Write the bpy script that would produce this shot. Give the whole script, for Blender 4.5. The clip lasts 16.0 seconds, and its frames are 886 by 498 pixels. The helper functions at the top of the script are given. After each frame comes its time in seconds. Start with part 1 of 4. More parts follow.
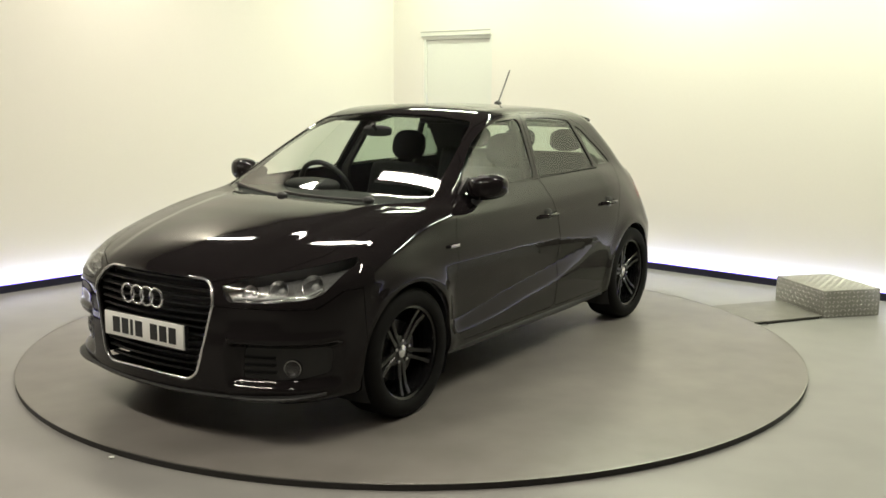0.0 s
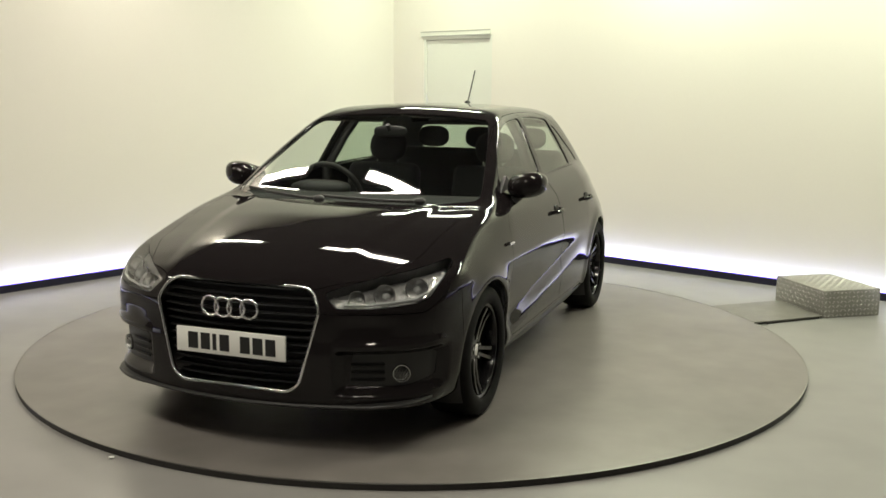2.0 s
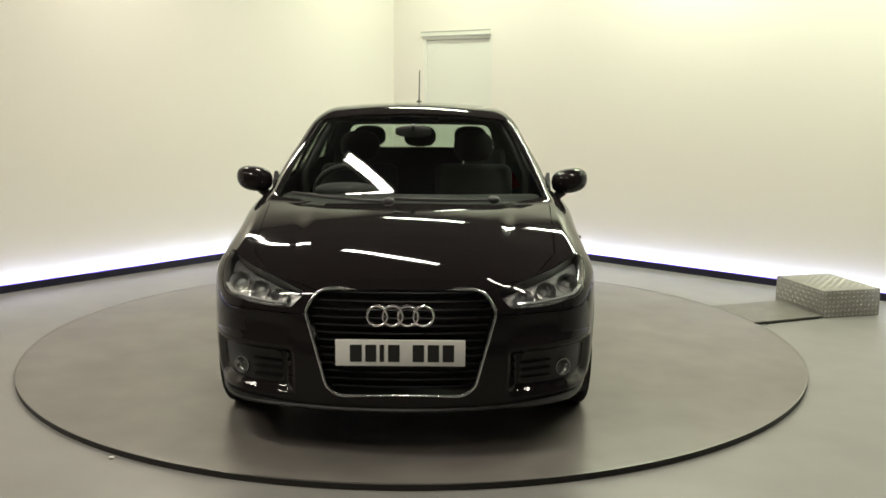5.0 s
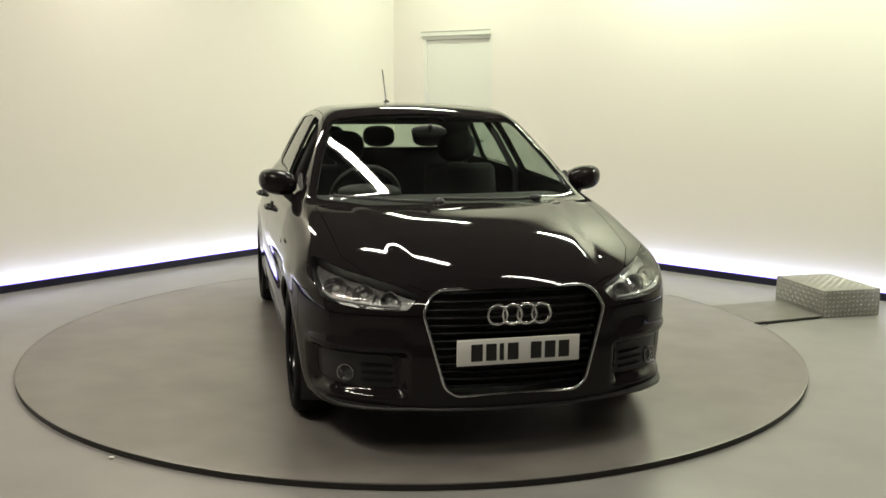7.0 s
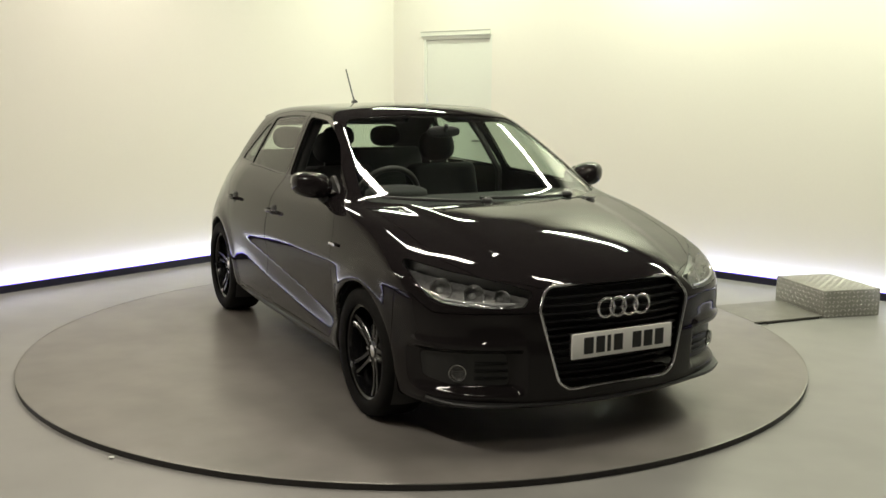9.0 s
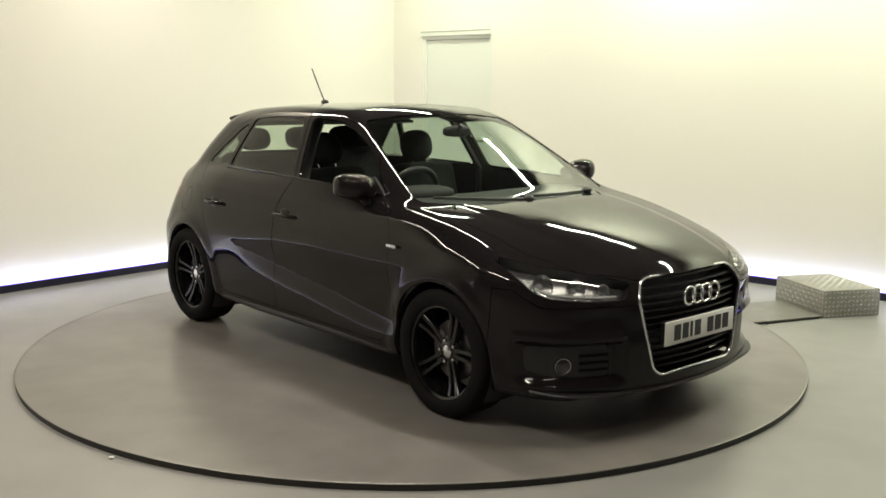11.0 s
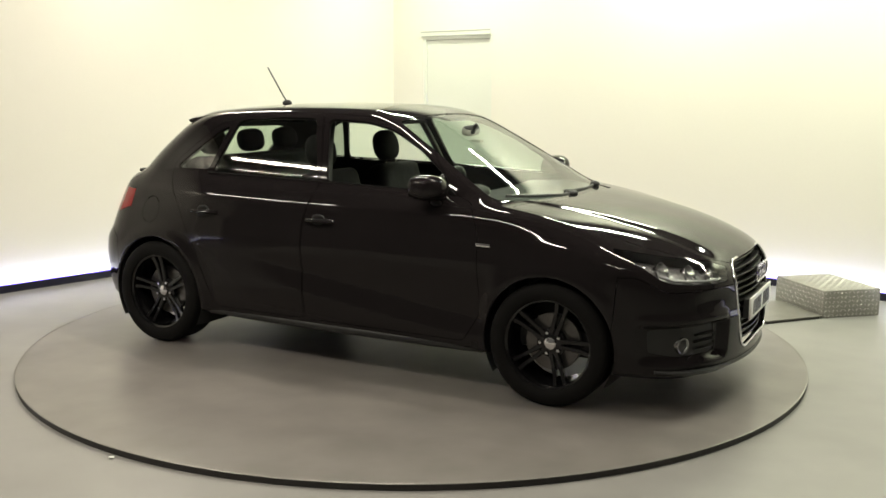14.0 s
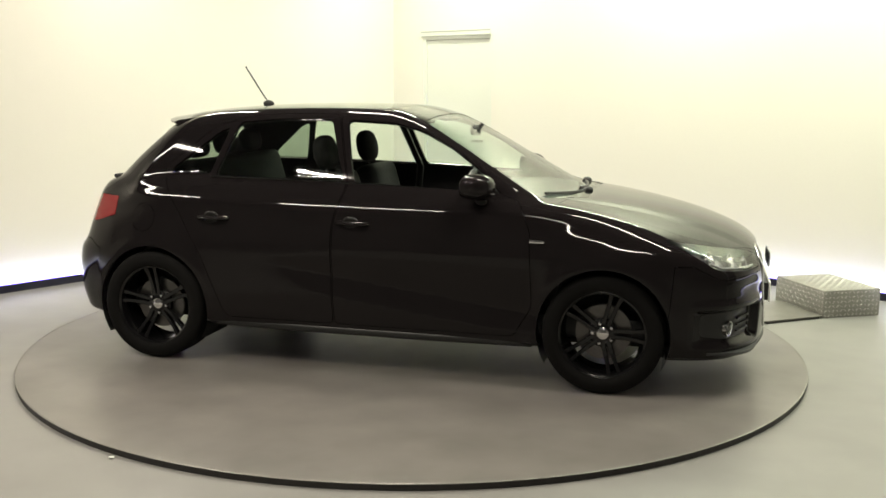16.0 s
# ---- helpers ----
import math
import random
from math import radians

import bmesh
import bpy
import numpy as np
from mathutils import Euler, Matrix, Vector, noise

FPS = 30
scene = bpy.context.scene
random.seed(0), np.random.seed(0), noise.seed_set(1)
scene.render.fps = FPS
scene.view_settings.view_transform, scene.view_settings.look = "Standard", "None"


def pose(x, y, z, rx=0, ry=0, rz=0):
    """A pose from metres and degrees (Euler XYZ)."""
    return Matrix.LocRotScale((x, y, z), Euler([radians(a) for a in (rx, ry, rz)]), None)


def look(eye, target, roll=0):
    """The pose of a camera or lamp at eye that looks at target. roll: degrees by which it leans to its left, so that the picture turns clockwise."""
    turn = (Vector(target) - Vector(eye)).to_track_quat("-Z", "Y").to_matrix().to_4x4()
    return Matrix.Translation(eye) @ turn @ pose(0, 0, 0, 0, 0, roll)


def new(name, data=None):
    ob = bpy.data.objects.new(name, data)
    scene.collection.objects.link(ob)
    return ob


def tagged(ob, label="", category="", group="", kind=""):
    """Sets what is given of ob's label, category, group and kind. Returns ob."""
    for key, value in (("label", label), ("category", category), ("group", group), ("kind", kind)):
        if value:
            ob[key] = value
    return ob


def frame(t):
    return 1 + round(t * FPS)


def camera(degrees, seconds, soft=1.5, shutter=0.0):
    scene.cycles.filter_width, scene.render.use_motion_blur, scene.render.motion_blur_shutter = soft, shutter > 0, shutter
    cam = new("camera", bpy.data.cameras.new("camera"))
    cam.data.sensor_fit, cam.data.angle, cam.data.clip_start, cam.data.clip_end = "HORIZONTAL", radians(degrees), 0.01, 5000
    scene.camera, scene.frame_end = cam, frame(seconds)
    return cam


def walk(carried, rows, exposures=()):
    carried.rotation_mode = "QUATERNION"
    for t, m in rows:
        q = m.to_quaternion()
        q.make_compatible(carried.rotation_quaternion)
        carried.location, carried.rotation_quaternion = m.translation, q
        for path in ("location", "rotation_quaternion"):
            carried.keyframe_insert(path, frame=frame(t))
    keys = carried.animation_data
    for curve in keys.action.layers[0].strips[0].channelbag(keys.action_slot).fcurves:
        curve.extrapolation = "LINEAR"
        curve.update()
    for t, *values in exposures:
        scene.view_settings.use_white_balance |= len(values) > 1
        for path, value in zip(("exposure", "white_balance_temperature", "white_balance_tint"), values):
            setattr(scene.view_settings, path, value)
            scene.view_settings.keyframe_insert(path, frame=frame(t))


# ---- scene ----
# camera: fixed, about chest height, looking slightly down on the turntable
cam = camera(48.96, 16.0, soft=1.6)


def view(pitch, yaw, roll):
    p, a = radians(pitch), radians(yaw)
    eye = Vector((0, -5.792, 1.497))
    way = Vector((math.sin(a) * math.cos(p), math.cos(a) * math.cos(p), -math.sin(p)))
    return look(eye, eye + way, roll)


CAM = view(9.349, 1.604, 0.431)
walk(cam, [(0, CAM), (16.0, CAM)], exposures=[(0, 0.28), (1.5, 0.16), (3.5, 0.05), (7.0, 0.05), (9.0, 0.13), (12.5, 0.34), (16.0, 0.50)])

FLOOR_Z = -0.03            # the turntable's top is z = 0
DISC_R = 2.253
CORNER = Vector((-0.24, 4.63, 0))
ALONG_L = Vector((-0.673, -0.740, 0)).normalized()
ALONG_R = Vector((0.743, -0.669, 0)).normalized()
SIDE, CEIL_Z = 9.2, 3.4

# ---- world and lamps ----
world = bpy.data.worlds.new("indoor_dark")
world.use_nodes = True
world.node_tree.nodes["Background"].inputs[0].default_value = (0.9, 0.95, 1.0, 1)
world.node_tree.nodes["Background"].inputs[1].default_value = 0.02
scene.world = world

WARM, GREEN = (1.0, 0.93, 0.78), (0.93, 1.0, 0.76)
TUBES = [  # x, y, turn in degrees, length, watts, colour: three rows that run along the right wall
    (-2.27, 2.0, -42, 1.5, 43, WARM),
    (-0.30, 0.25, -42, 1.5, 50, WARM),
    (1.60, -1.65, -42, 1.5, 50, WARM),
    (0.12, 3.30, -42, 1.3, 32, GREEN),
    (2.03, 1.98, -42, 1.5, 56, GREEN),
    (3.75, 0.20, -42, 1.5, 78, GREEN),
    (-4.05, -1.02, -42, 1.5, 34, WARM),
    (-2.10, -2.82, -42, 1.5, 66, WARM),
    (-0.15, -4.62, -42, 1.5, 34, WARM),
]

# ---- materials ----


def mat(name, color, rough=0.5, metal=0.0, vary=0.12, scale=6.0, fine=80.0, bump=0.0, coat=0.0, spec=0.5, tint=None, rvary=0.1, detail=4):
    """Principled surface with colour variation at two scales, uneven gloss and a fine relief."""
    m = bpy.data.materials.new(name)
    m.use_nodes = True
    nt = m.node_tree
    b = nt.nodes["Principled BSDF"]
    b.inputs["Metallic"].default_value = metal
    b.inputs["Specular IOR Level"].default_value = spec
    if coat:
        b.inputs["Coat Weight"].default_value = coat
        b.inputs["Coat Roughness"].default_value = 0.04
    tc = nt.nodes.new("ShaderNodeTexCoord")
    n1, n2 = nt.nodes.new("ShaderNodeTexNoise"), nt.nodes.new("ShaderNodeTexNoise")
    n1.inputs["Scale"].default_value, n2.inputs["Scale"].default_value = scale, fine
    n1.inputs["Detail"].default_value, n2.inputs["Detail"].default_value = detail, min(detail, 2)
    add = nt.nodes.new("ShaderNodeMath")
    add.operation = "ADD"
    half = nt.nodes.new("ShaderNodeMath")
    half.operation = "MULTIPLY"
    half.inputs[1].default_value = 0.5
    ramp = nt.nodes.new("ShaderNodeMix")
    ramp.data_type = "RGBA"
    c2 = tint or tuple(c * (1 - vary) for c in color)
    ramp.inputs[6].default_value = (*(min(1, c * (1 + vary * 0.5)) for c in color), 1)
    ramp.inputs[7].default_value = (*c2, 1)
    for n in (n1, n2):
        nt.links.new(tc.outputs["Object"], n.inputs["Vector"])
    nt.links.new(n1.outputs[0], add.inputs[0])
    nt.links.new(n2.outputs[0], add.inputs[1])
    nt.links.new(add.outputs[0], half.inputs[0])
    nt.links.new(half.outputs[0], ramp.inputs[0])
    nt.links.new(ramp.outputs[2], b.inputs["Base Color"])
    rr = nt.nodes.new("ShaderNodeMapRange")
    rr.inputs[3].default_value, rr.inputs[4].default_value = max(0.0, rough * (1 - rvary)), min(1, rough * (1 + rvary))
    nt.links.new(n1.outputs[0], rr.inputs[0])
    nt.links.new(rr.outputs[0], b.inputs["Roughness"])
    if bump:
        bp = nt.nodes.new("ShaderNodeBump")
        bp.inputs["Strength"].default_value, bp.inputs["Distance"].default_value = 0.5, bump
        nt.links.new(half.outputs[0], bp.inputs["Height"])
        nt.links.new(bp.outputs[0], b.inputs["Normal"])
    return m


def glow(name, color, strength):
    m = bpy.data.materials.new(name)
    m.use_nodes = True
    b = m.node_tree.nodes["Principled BSDF"]
    b.inputs["Base Color"].default_value = (*color, 1)
    b.inputs["Emission Color"].default_value = (*color, 1)
    b.inputs["Emission Strength"].default_value = strength
    return m


def pane(name, tint, rough=0.0):
    """Thin glass: a clear tinted sheet with a mirror coat by Fresnel."""
    m = bpy.data.materials.new(name)
    m.use_nodes = True
    nt = m.node_tree
    nt.nodes.remove(nt.nodes["Principled BSDF"])
    out = nt.nodes["Material Output"]
    tr, gl = nt.nodes.new("ShaderNodeBsdfTransparent"), nt.nodes.new("ShaderNodeBsdfGlossy")
    tr.inputs[0].default_value = (*tint, 1)
    gl.inputs["Roughness"].default_value = rough
    fr, mx = nt.nodes.new("ShaderNodeLayerWeight"), nt.nodes.new("ShaderNodeMixShader")
    fr.inputs[0].default_value = 0.5
    up, ml = nt.nodes.new("ShaderNodeMath"), nt.nodes.new("ShaderNodeMath")
    up.operation, ml.operation = "POWER", "MULTIPLY_ADD"
    up.inputs[1].default_value, ml.inputs[1].default_value, ml.inputs[2].default_value = 5.0, 0.92, 0.07
    nt.links.new(fr.outputs["Facing"], up.inputs[0])
    nt.links.new(up.outputs[0], ml.inputs[0])
    nt.links.new(ml.outputs[0], mx.inputs[0])
    nt.links.new(tr.outputs[0], mx.inputs[1])
    nt.links.new(gl.outputs[0], mx.inputs[2])
    nt.links.new(mx.outputs[0], out.inputs[0])
    return m


M_WALL = mat("wall_paint", (0.80, 0.77, 0.70), 0.6, vary=0.03, scale=0.7, fine=60, bump=0.002)
M_DARK = mat("charcoal_drape", (0.085, 0.08, 0.082), 0.9, vary=0.3, scale=3, fine=40)
M_CEIL = mat("batten_white", (0.78, 0.78, 0.75), 0.8, vary=0.03, scale=1.0)
M_FLOOR = mat("polished_concrete", (0.255, 0.248, 0.235), 0.33, vary=0.36, scale=0.9, fine=4, rvary=0.18, detail=2)
M_DISC = mat("turntable_deck", (0.197, 0.181, 0.168), 0.30, vary=0.55, scale=1.6, fine=5, rvary=0.18, detail=2)
M_RIM = mat("black_rubber_edge", (0.02, 0.018, 0.016), 0.6, vary=0.3, scale=20)
M_STEEL = mat("worn_steel_edge", (0.30, 0.29, 0.27), 0.45, metal=1.0, vary=0.2, scale=15)
M_KERB = mat("navy_skirting", (0.012, 0.011, 0.03), 0.35, vary=0.3, scale=10)
M_LED = glow("led_strip", (0.80, 0.86, 1.0), 12)
M_BLUEGLOW = glow("kerb_edge_blue_glow", (0.22, 0.16, 1.0), 2.2)
M_DOORP = mat("white_door_paint", (0.76, 0.77, 0.70), 0.5, vary=0.03, scale=2, fine=40)
M_GREYLINE = mat("grey_rail_edge", (0.42, 0.42, 0.38), 0.5, vary=0.1, scale=8)
M_ALU = mat("tread_plate_aluminium", (0.50, 0.49, 0.45), 0.34, metal=0.8, vary=0.25, scale=12, fine=90)
M_PAINT = mat("black_car_paint", (0.0104, 0.0087, 0.0092), 0.035, vary=0.15, scale=3, fine=900, spec=0.25)
M_TRIM = mat("satin_black_plastic", (0.012, 0.012, 0.012), 0.45, vary=0.2, scale=40, fine=400)
M_GLOSSBLK = mat("gloss_black_plastic", (0.006, 0.006, 0.006), 0.12, vary=0.2, scale=20)
M_TYRE = mat("tyre_rubber", (0.0060, 0.0056, 0.0054), 0.75, vary=0.3, scale=20, fine=200, bump=0.001, spec=0.12)
M_RIMS = mat("gloss_black_alloy", (0.005, 0.005, 0.0055), 0.16, vary=0.2, scale=20)
M_CHROME = mat("satin_chrome", (0.75, 0.75, 0.76), 0.16, metal=1.0, vary=0.1, scale=20)
M_BRAKE = mat("brake_disc_steel", (0.16, 0.155, 0.15), 0.35, metal=1.0, vary=0.3, scale=20)
M_GLASS = pane("car_glass", (0.72, 0.80, 0.74))
M_PRIV = pane("tinted_rear_glass", (0.74, 0.82, 0.75))
M_QUARTER = pane("dark_quarter_glass", (0.36, 0.42, 0.37))
M_LENS = pane("clear_lens", (0.93, 0.94, 0.94))
M_CLOTH = mat("dark_seat_cloth", (0.0042, 0.0042, 0.0045), 0.9, vary=0.3, scale=30, fine=300, bump=0.002)
M_LINER = mat("charcoal_interior_trim", (0.012, 0.012, 0.0125), 0.7, vary=0.2, scale=25, fine=200)
M_RED = mat("red_tail_lens", (0.24, 0.004, 0.007), 0.10, vary=0.25, scale=30, spec=0.35)
M_PLATE = mat("white_number_plate", (0.78, 0.78, 0.74), 0.4, vary=0.04, scale=20)
M_INK = mat("black_plate_print", (0.012, 0.012, 0.012), 0.4)

# ---- mesh helpers ----


def part(name, bm, material, parent, label="", smooth=True):
    me = bpy.data.meshes.new(name)
    bm.to_mesh(me)
    bm.free()
    me.materials.append(material)
    if smooth:
        me.shade_smooth()
        me.set_sharp_from_angle(angle=radians(38))
    ob = new(name, me)
    if parent is not None:
        ob.parent = parent
    return tagged(ob, label=label)


def thing(name, label, category, group="", kind="", at=None):
    ob = new(name)
    ob.empty_display_size = 0.1
    if at is not None:
        ob.matrix_basis = at
    return tagged(ob, label, category, group, kind)


def box_into(bm, cx, cy, cz, sx, sy, sz, bevel=0.0, m=None, segs=2):
    g = bmesh.ops.create_cube(bm, size=1.0)
    bmesh.ops.scale(bm, vec=(sx, sy, sz), verts=g["verts"])
    if bevel:
        es = list({e for v in g["verts"] for e in v.link_edges})
        r = bmesh.ops.bevel(bm, geom=es, offset=bevel, segments=segs, affect="EDGES", profile=0.5)
        vs = list({v for f in r["faces"] for v in f.verts} | {v for v in g["verts"] if v.is_valid})
    else:
        vs = g["verts"]
    bmesh.ops.translate(bm, vec=(cx, cy, cz), verts=vs)
    if m is not None:
        bmesh.ops.transform(bm, matrix=m, verts=vs)
    return vs


def box(*a, **k):
    bm = bmesh.new()
    box_into(bm, *a, **k)
    return bm


def lathe(profile, n=64, axis="y"):
    """Surface of revolution from (radius, along) pairs round the y axis (or z)."""
    bm = bmesh.new()
    rings = []
    for r, h in profile:
        ring = []
        for i in range(n):
            a = 2 * math.pi * i / n
            p = (r * math.cos(a), h, r * math.sin(a)) if axis == "y" else (r * math.cos(a), r * math.sin(a), h)
            ring.append(bm.verts.new(p))
        rings.append(ring)
    for a, b in zip(rings, rings[1:]):
        for i in range(n):
            j = (i + 1) % n
            bm.faces.new((a[i], a[j], b[j], b[i]))
    bmesh.ops.recalc_face_normals(bm, faces=bm.faces)
    return bm


def tube(points, radius, closed=False, n=8, flat=1.0):
    """A round bar along points."""
    bm = bmesh.new()
    pts = [Vector(p) for p in points]
    rings = []
    k = len(pts)
    up = Vector((0.3, 0.2, 1)).normalized()
    for i, p in enumerate(pts):
        a = pts[(i - 1) % k] if closed or i else p
        b = pts[(i + 1) % k] if closed or i < k - 1 else p
        d = (b - a).normalized()
        s = d.cross(up).normalized()
        w = s.cross(d)
        rings.append([bm.verts.new(p + s * radius * math.cos(2 * math.pi * j / n) + w * radius * flat * math.sin(2 * math.pi * j / n)) for j in range(n)])
    for i in range(k if closed else k - 1):
        a, b = rings[i], rings[(i + 1) % k]
        for j in range(n):
            bm.faces.new((a[j], a[(j + 1) % n], b[(j + 1) % n], b[j]))
    if not closed:
        bm.faces.new(rings[0])
        bm.faces.new(rings[-1])
    bmesh.ops.recalc_face_normals(bm, faces=bm.faces)
    return bm


def prism(outline, lo, hi, axis="z"):
    """A slab with a polygon outline between two heights along an axis."""
    bm = bmesh.new()
    put = {"z": lambda a, b, h: (a, b, h), "y": lambda a, b, h: (a, h, b), "x": lambda a, b, h: (h, a, b)}[axis]
    lo_v = [bm.verts.new(put(a, b, lo)) for a, b in outline]
    hi_v = [bm.verts.new(put(a, b, hi)) for a, b in outline]
    k = len(outline)
    bm.faces.new(lo_v)
    bm.faces.new(hi_v)
    for i in range(k):
        bm.faces.new((lo_v[i], lo_v[(i + 1) % k], hi_v[(i + 1) % k], hi_v[i]))
    bmesh.ops.recalc_face_normals(bm, faces=bm.faces)
    return bm


def rounded(poly, r=0.02, n=4):
    """Polygon with its corners rounded."""
    out = []
    k = len(poly)
    for i in range(k):
        p, a, b = (Vector(q) for q in (poly[i], poly[i - 1], poly[(i + 1) % k]))
        da, db = (a - p), (b - p)
        s = min(r, da.length * 0.45, db.length * 0.45)
        p0, p1 = p + da.normalized() * s, p + db.normalized() * s
        for j in range(n + 1):
            t = j / n
            q = p0 * (1 - t) ** 2 + p * 2 * t * (1 - t) + p1 * t * t
            out.append((q.x, q.y))
    return out


# ---- the studio ----


def wall_frame(along, origin=CORNER):
    """Matrix with x along the wall, y out of the wall into the room, z up."""
    inward = Vector((-along.y, along.x, 0))
    centre = CORNER + (ALONG_L + ALONG_R) * SIDE / 2
    if inward.dot(centre - origin) < 0:
        inward = -inward
    m = Matrix.Identity(4)
    for i in range(3):
        m[i][0], m[i][1], m[i][2], m[i][3] = along[i], inward[i], (0, 0, 1)[i], origin[i]
    return m


WL, WR = wall_frame(ALONG_L), wall_frame(ALONG_R)
FAR = CORNER + (ALONG_L + ALONG_R) * SIDE
DOOR0, DOOR1, DOOR_TOP = 0.42, 1.30, 2.015


def boxes(specs, m):
    bm = bmesh.new()
    for s in specs:
        box_into(bm, *s)
    bmesh.ops.transform(bm, matrix=m, verts=bm.verts)
    bmesh.ops.recalc_face_normals(bm, faces=bm.faces)
    return bm


def slab(x0, x1, y0, y1, z0, z1):
    return ((x0 + x1) / 2, (y0 + y1) / 2, (z0 + z1) / 2, x1 - x0, y1 - y0, z1 - z0)


def studio():
    H0, H1 = FLOOR_Z, CEIL_Z
    structure = lambda ob, label, cat: tagged(ob, label, cat, kind="structure")
    structure(part("wall_left", boxes([slab(-0.15, SIDE + 0.15, -0.15, 0, H0, H1)], WL), M_WALL, None, smooth=False),
              "plain cream painted studio wall lit from below", "wall")
    structure(part("wall_right", boxes([slab(0.0, DOOR0, -0.15, 0, H0, H1), slab(DOOR1, SIDE, -0.15, 0, H0, H1),
                                        slab(DOOR0, DOOR1, -0.15, 0, DOOR_TOP, H1)], WR), M_WALL, None, smooth=False),
              "plain cream painted studio wall with a white door", "wall")
    for nm, along in (("wall_back_left", ALONG_R), ("wall_back_right", ALONG_L)):
        m = wall_frame(-along, FAR)
        structure(part(nm, boxes([slab(-0.15, SIDE + 0.15, -0.15, 0, H0, H1)], m), M_DARK, None, smooth=False),
                  "plain dark charcoal wall behind the viewer", "wall")
    quad = [CORNER, CORNER + ALONG_R * SIDE, FAR, CORNER + ALONG_L * SIDE]
    grow = [p + (p - (CORNER + FAR) / 2).normalized() * 0.25 for p in quad]
    outline = [(p.x, p.y) for p in grow]
    structure(part("floor", prism(outline, FLOOR_Z - 0.1, FLOOR_Z), M_FLOOR, None, smooth=False),
              "smooth grey-green polished concrete floor, faintly marked", "floor")
    structure(part("ceiling", prism(outline, CEIL_Z, CEIL_Z + 0.1), M_DARK, None, smooth=False), "plain dark charcoal ceiling", "ceiling")
    # door: frame, leaf, head rail
    door = thing("door_1", "closed white flush door with a slim head rail", "door", kind="structure")
    part("door_leaf", boxes([slab(DOOR0 + 0.03, DOOR1 - 0.03, -0.07, -0.025, H0 + 0.008, DOOR_TOP - 0.035)], WR), M_DOORP, door, smooth=False)
    part("door_frame", boxes([slab(DOOR0, DOOR0 + 0.027, -0.12, -0.004, H0, DOOR_TOP - 0.03), slab(DOOR1 - 0.027, DOOR1, -0.12, -0.004, H0, DOOR_TOP - 0.03),
                              slab(DOOR0, DOOR1, -0.12, -0.004, DOOR_TOP - 0.03, DOOR_TOP - 0.002)], WR), M_DOORP, door, smooth=False)
    part("head_rail", boxes([slab(DOOR0 - 0.035, DOOR1 - 0.015, 0.0, 0.010, DOOR_TOP + 0.000, DOOR_TOP + 0.052)], WR), M_DOORP, door, "slim white rail over the door", smooth=False)
    part("rail_groove", boxes([slab(DOOR0 - 0.02, DOOR1 - 0.018, 0.010, 0.0125, DOOR_TOP - 0.002, DOOR_TOP + 0.010),
                               slab(DOOR0 - 0.032, DOOR1 - 0.018, 0.010, 0.0125, DOOR_TOP + 0.043, DOOR_TOP + 0.054)], WR), M_GREYLINE, door, "thin grey edge lines of the rail", smooth=False)
    part("door_handle", boxes([slab(DOOR1 - 0.13, DOOR1 - 0.11, -0.025, 0.02, 0.98, 1.0), slab(DOOR1 - 0.22, DOOR1 - 0.11, 0.01, 0.028, 0.98, 1.0)], WR), M_STEEL, door, smooth=False)
    # skirting with a strip of light hidden behind it
    for nm, m, x0 in (("skirting_left", WL, 0.12), ("skirting_right", WR, DOOR1 + 0.03)):
        sk = tagged(part(nm, boxes([slab(x0, SIDE - 0.1, 0.07, 0.095, FLOOR_Z, 0.028)], m), M_KERB, None, smooth=False),
                    "dark navy skirting kerb hiding a strip of light", "skirting", kind="structure")
        part("light_strip", boxes([slab(x0, SIDE - 0.1, 0.045, 0.066, FLOOR_Z + 0.002, 0.012)], m), M_LED, sk, "glowing cool white light strip", smooth=False)
        # the kerb's blue glow, added as a thin emissive strip on its top
        part("top_edge", boxes([slab(x0, SIDE - 0.1, 0.0685, 0.0965, 0.0283, 0.032)], m), M_BLUEGLOW, sk, "thin top edge given a blue glow of its own", smooth=False)


def ceiling_light(x, y, turn, length, watts, color):
    t = thing("ceiling_light", "slim white ceiling batten with a glowing fluorescent tube", "ceiling light", group="ceiling tubes", at=pose(x, y, CEIL_Z, 0, 0, turn))
    part("batten", box(0, 0, -0.03, length + 0.08, 0.14, 0.058, bevel=0.006), M_CEIL, t)
    lamp = bpy.data.lights.new("tube_lamp", "AREA")
    lamp.shape, lamp.size, lamp.size_y, lamp.energy, lamp.color = "RECTANGLE", length, 0.09, watts, color
    ob = new("tube_lamp", lamp)
    ob.parent = t
    ob.location = (0, 0, -0.065)


def turntable():
    t = thing("turntable", "round low grey turntable deck with a black rubber edge", "turntable")
    part("deck", lathe([(0.0001, -0.001), (0.6, -0.001), (1.4, -0.001), (DISC_R - 0.02, -0.001), (DISC_R - 0.004, -0.002)], 160, "z"), M_DISC, t)
    part("edge_trim", lathe([(DISC_R - 0.006, -0.0005), (DISC_R, -0.0012), (DISC_R + 0.001, -0.004)], 160, "z"), M_STEEL, t, "thin worn steel edge trim")
    part("skirt", lathe([(DISC_R, -0.0035), (DISC_R - 0.001, FLOOR_Z + 0.001), (DISC_R - 0.03, FLOOR_Z + 0.0005)], 160, "z"), M_RIM, t, "black rubber skirt")
    return t


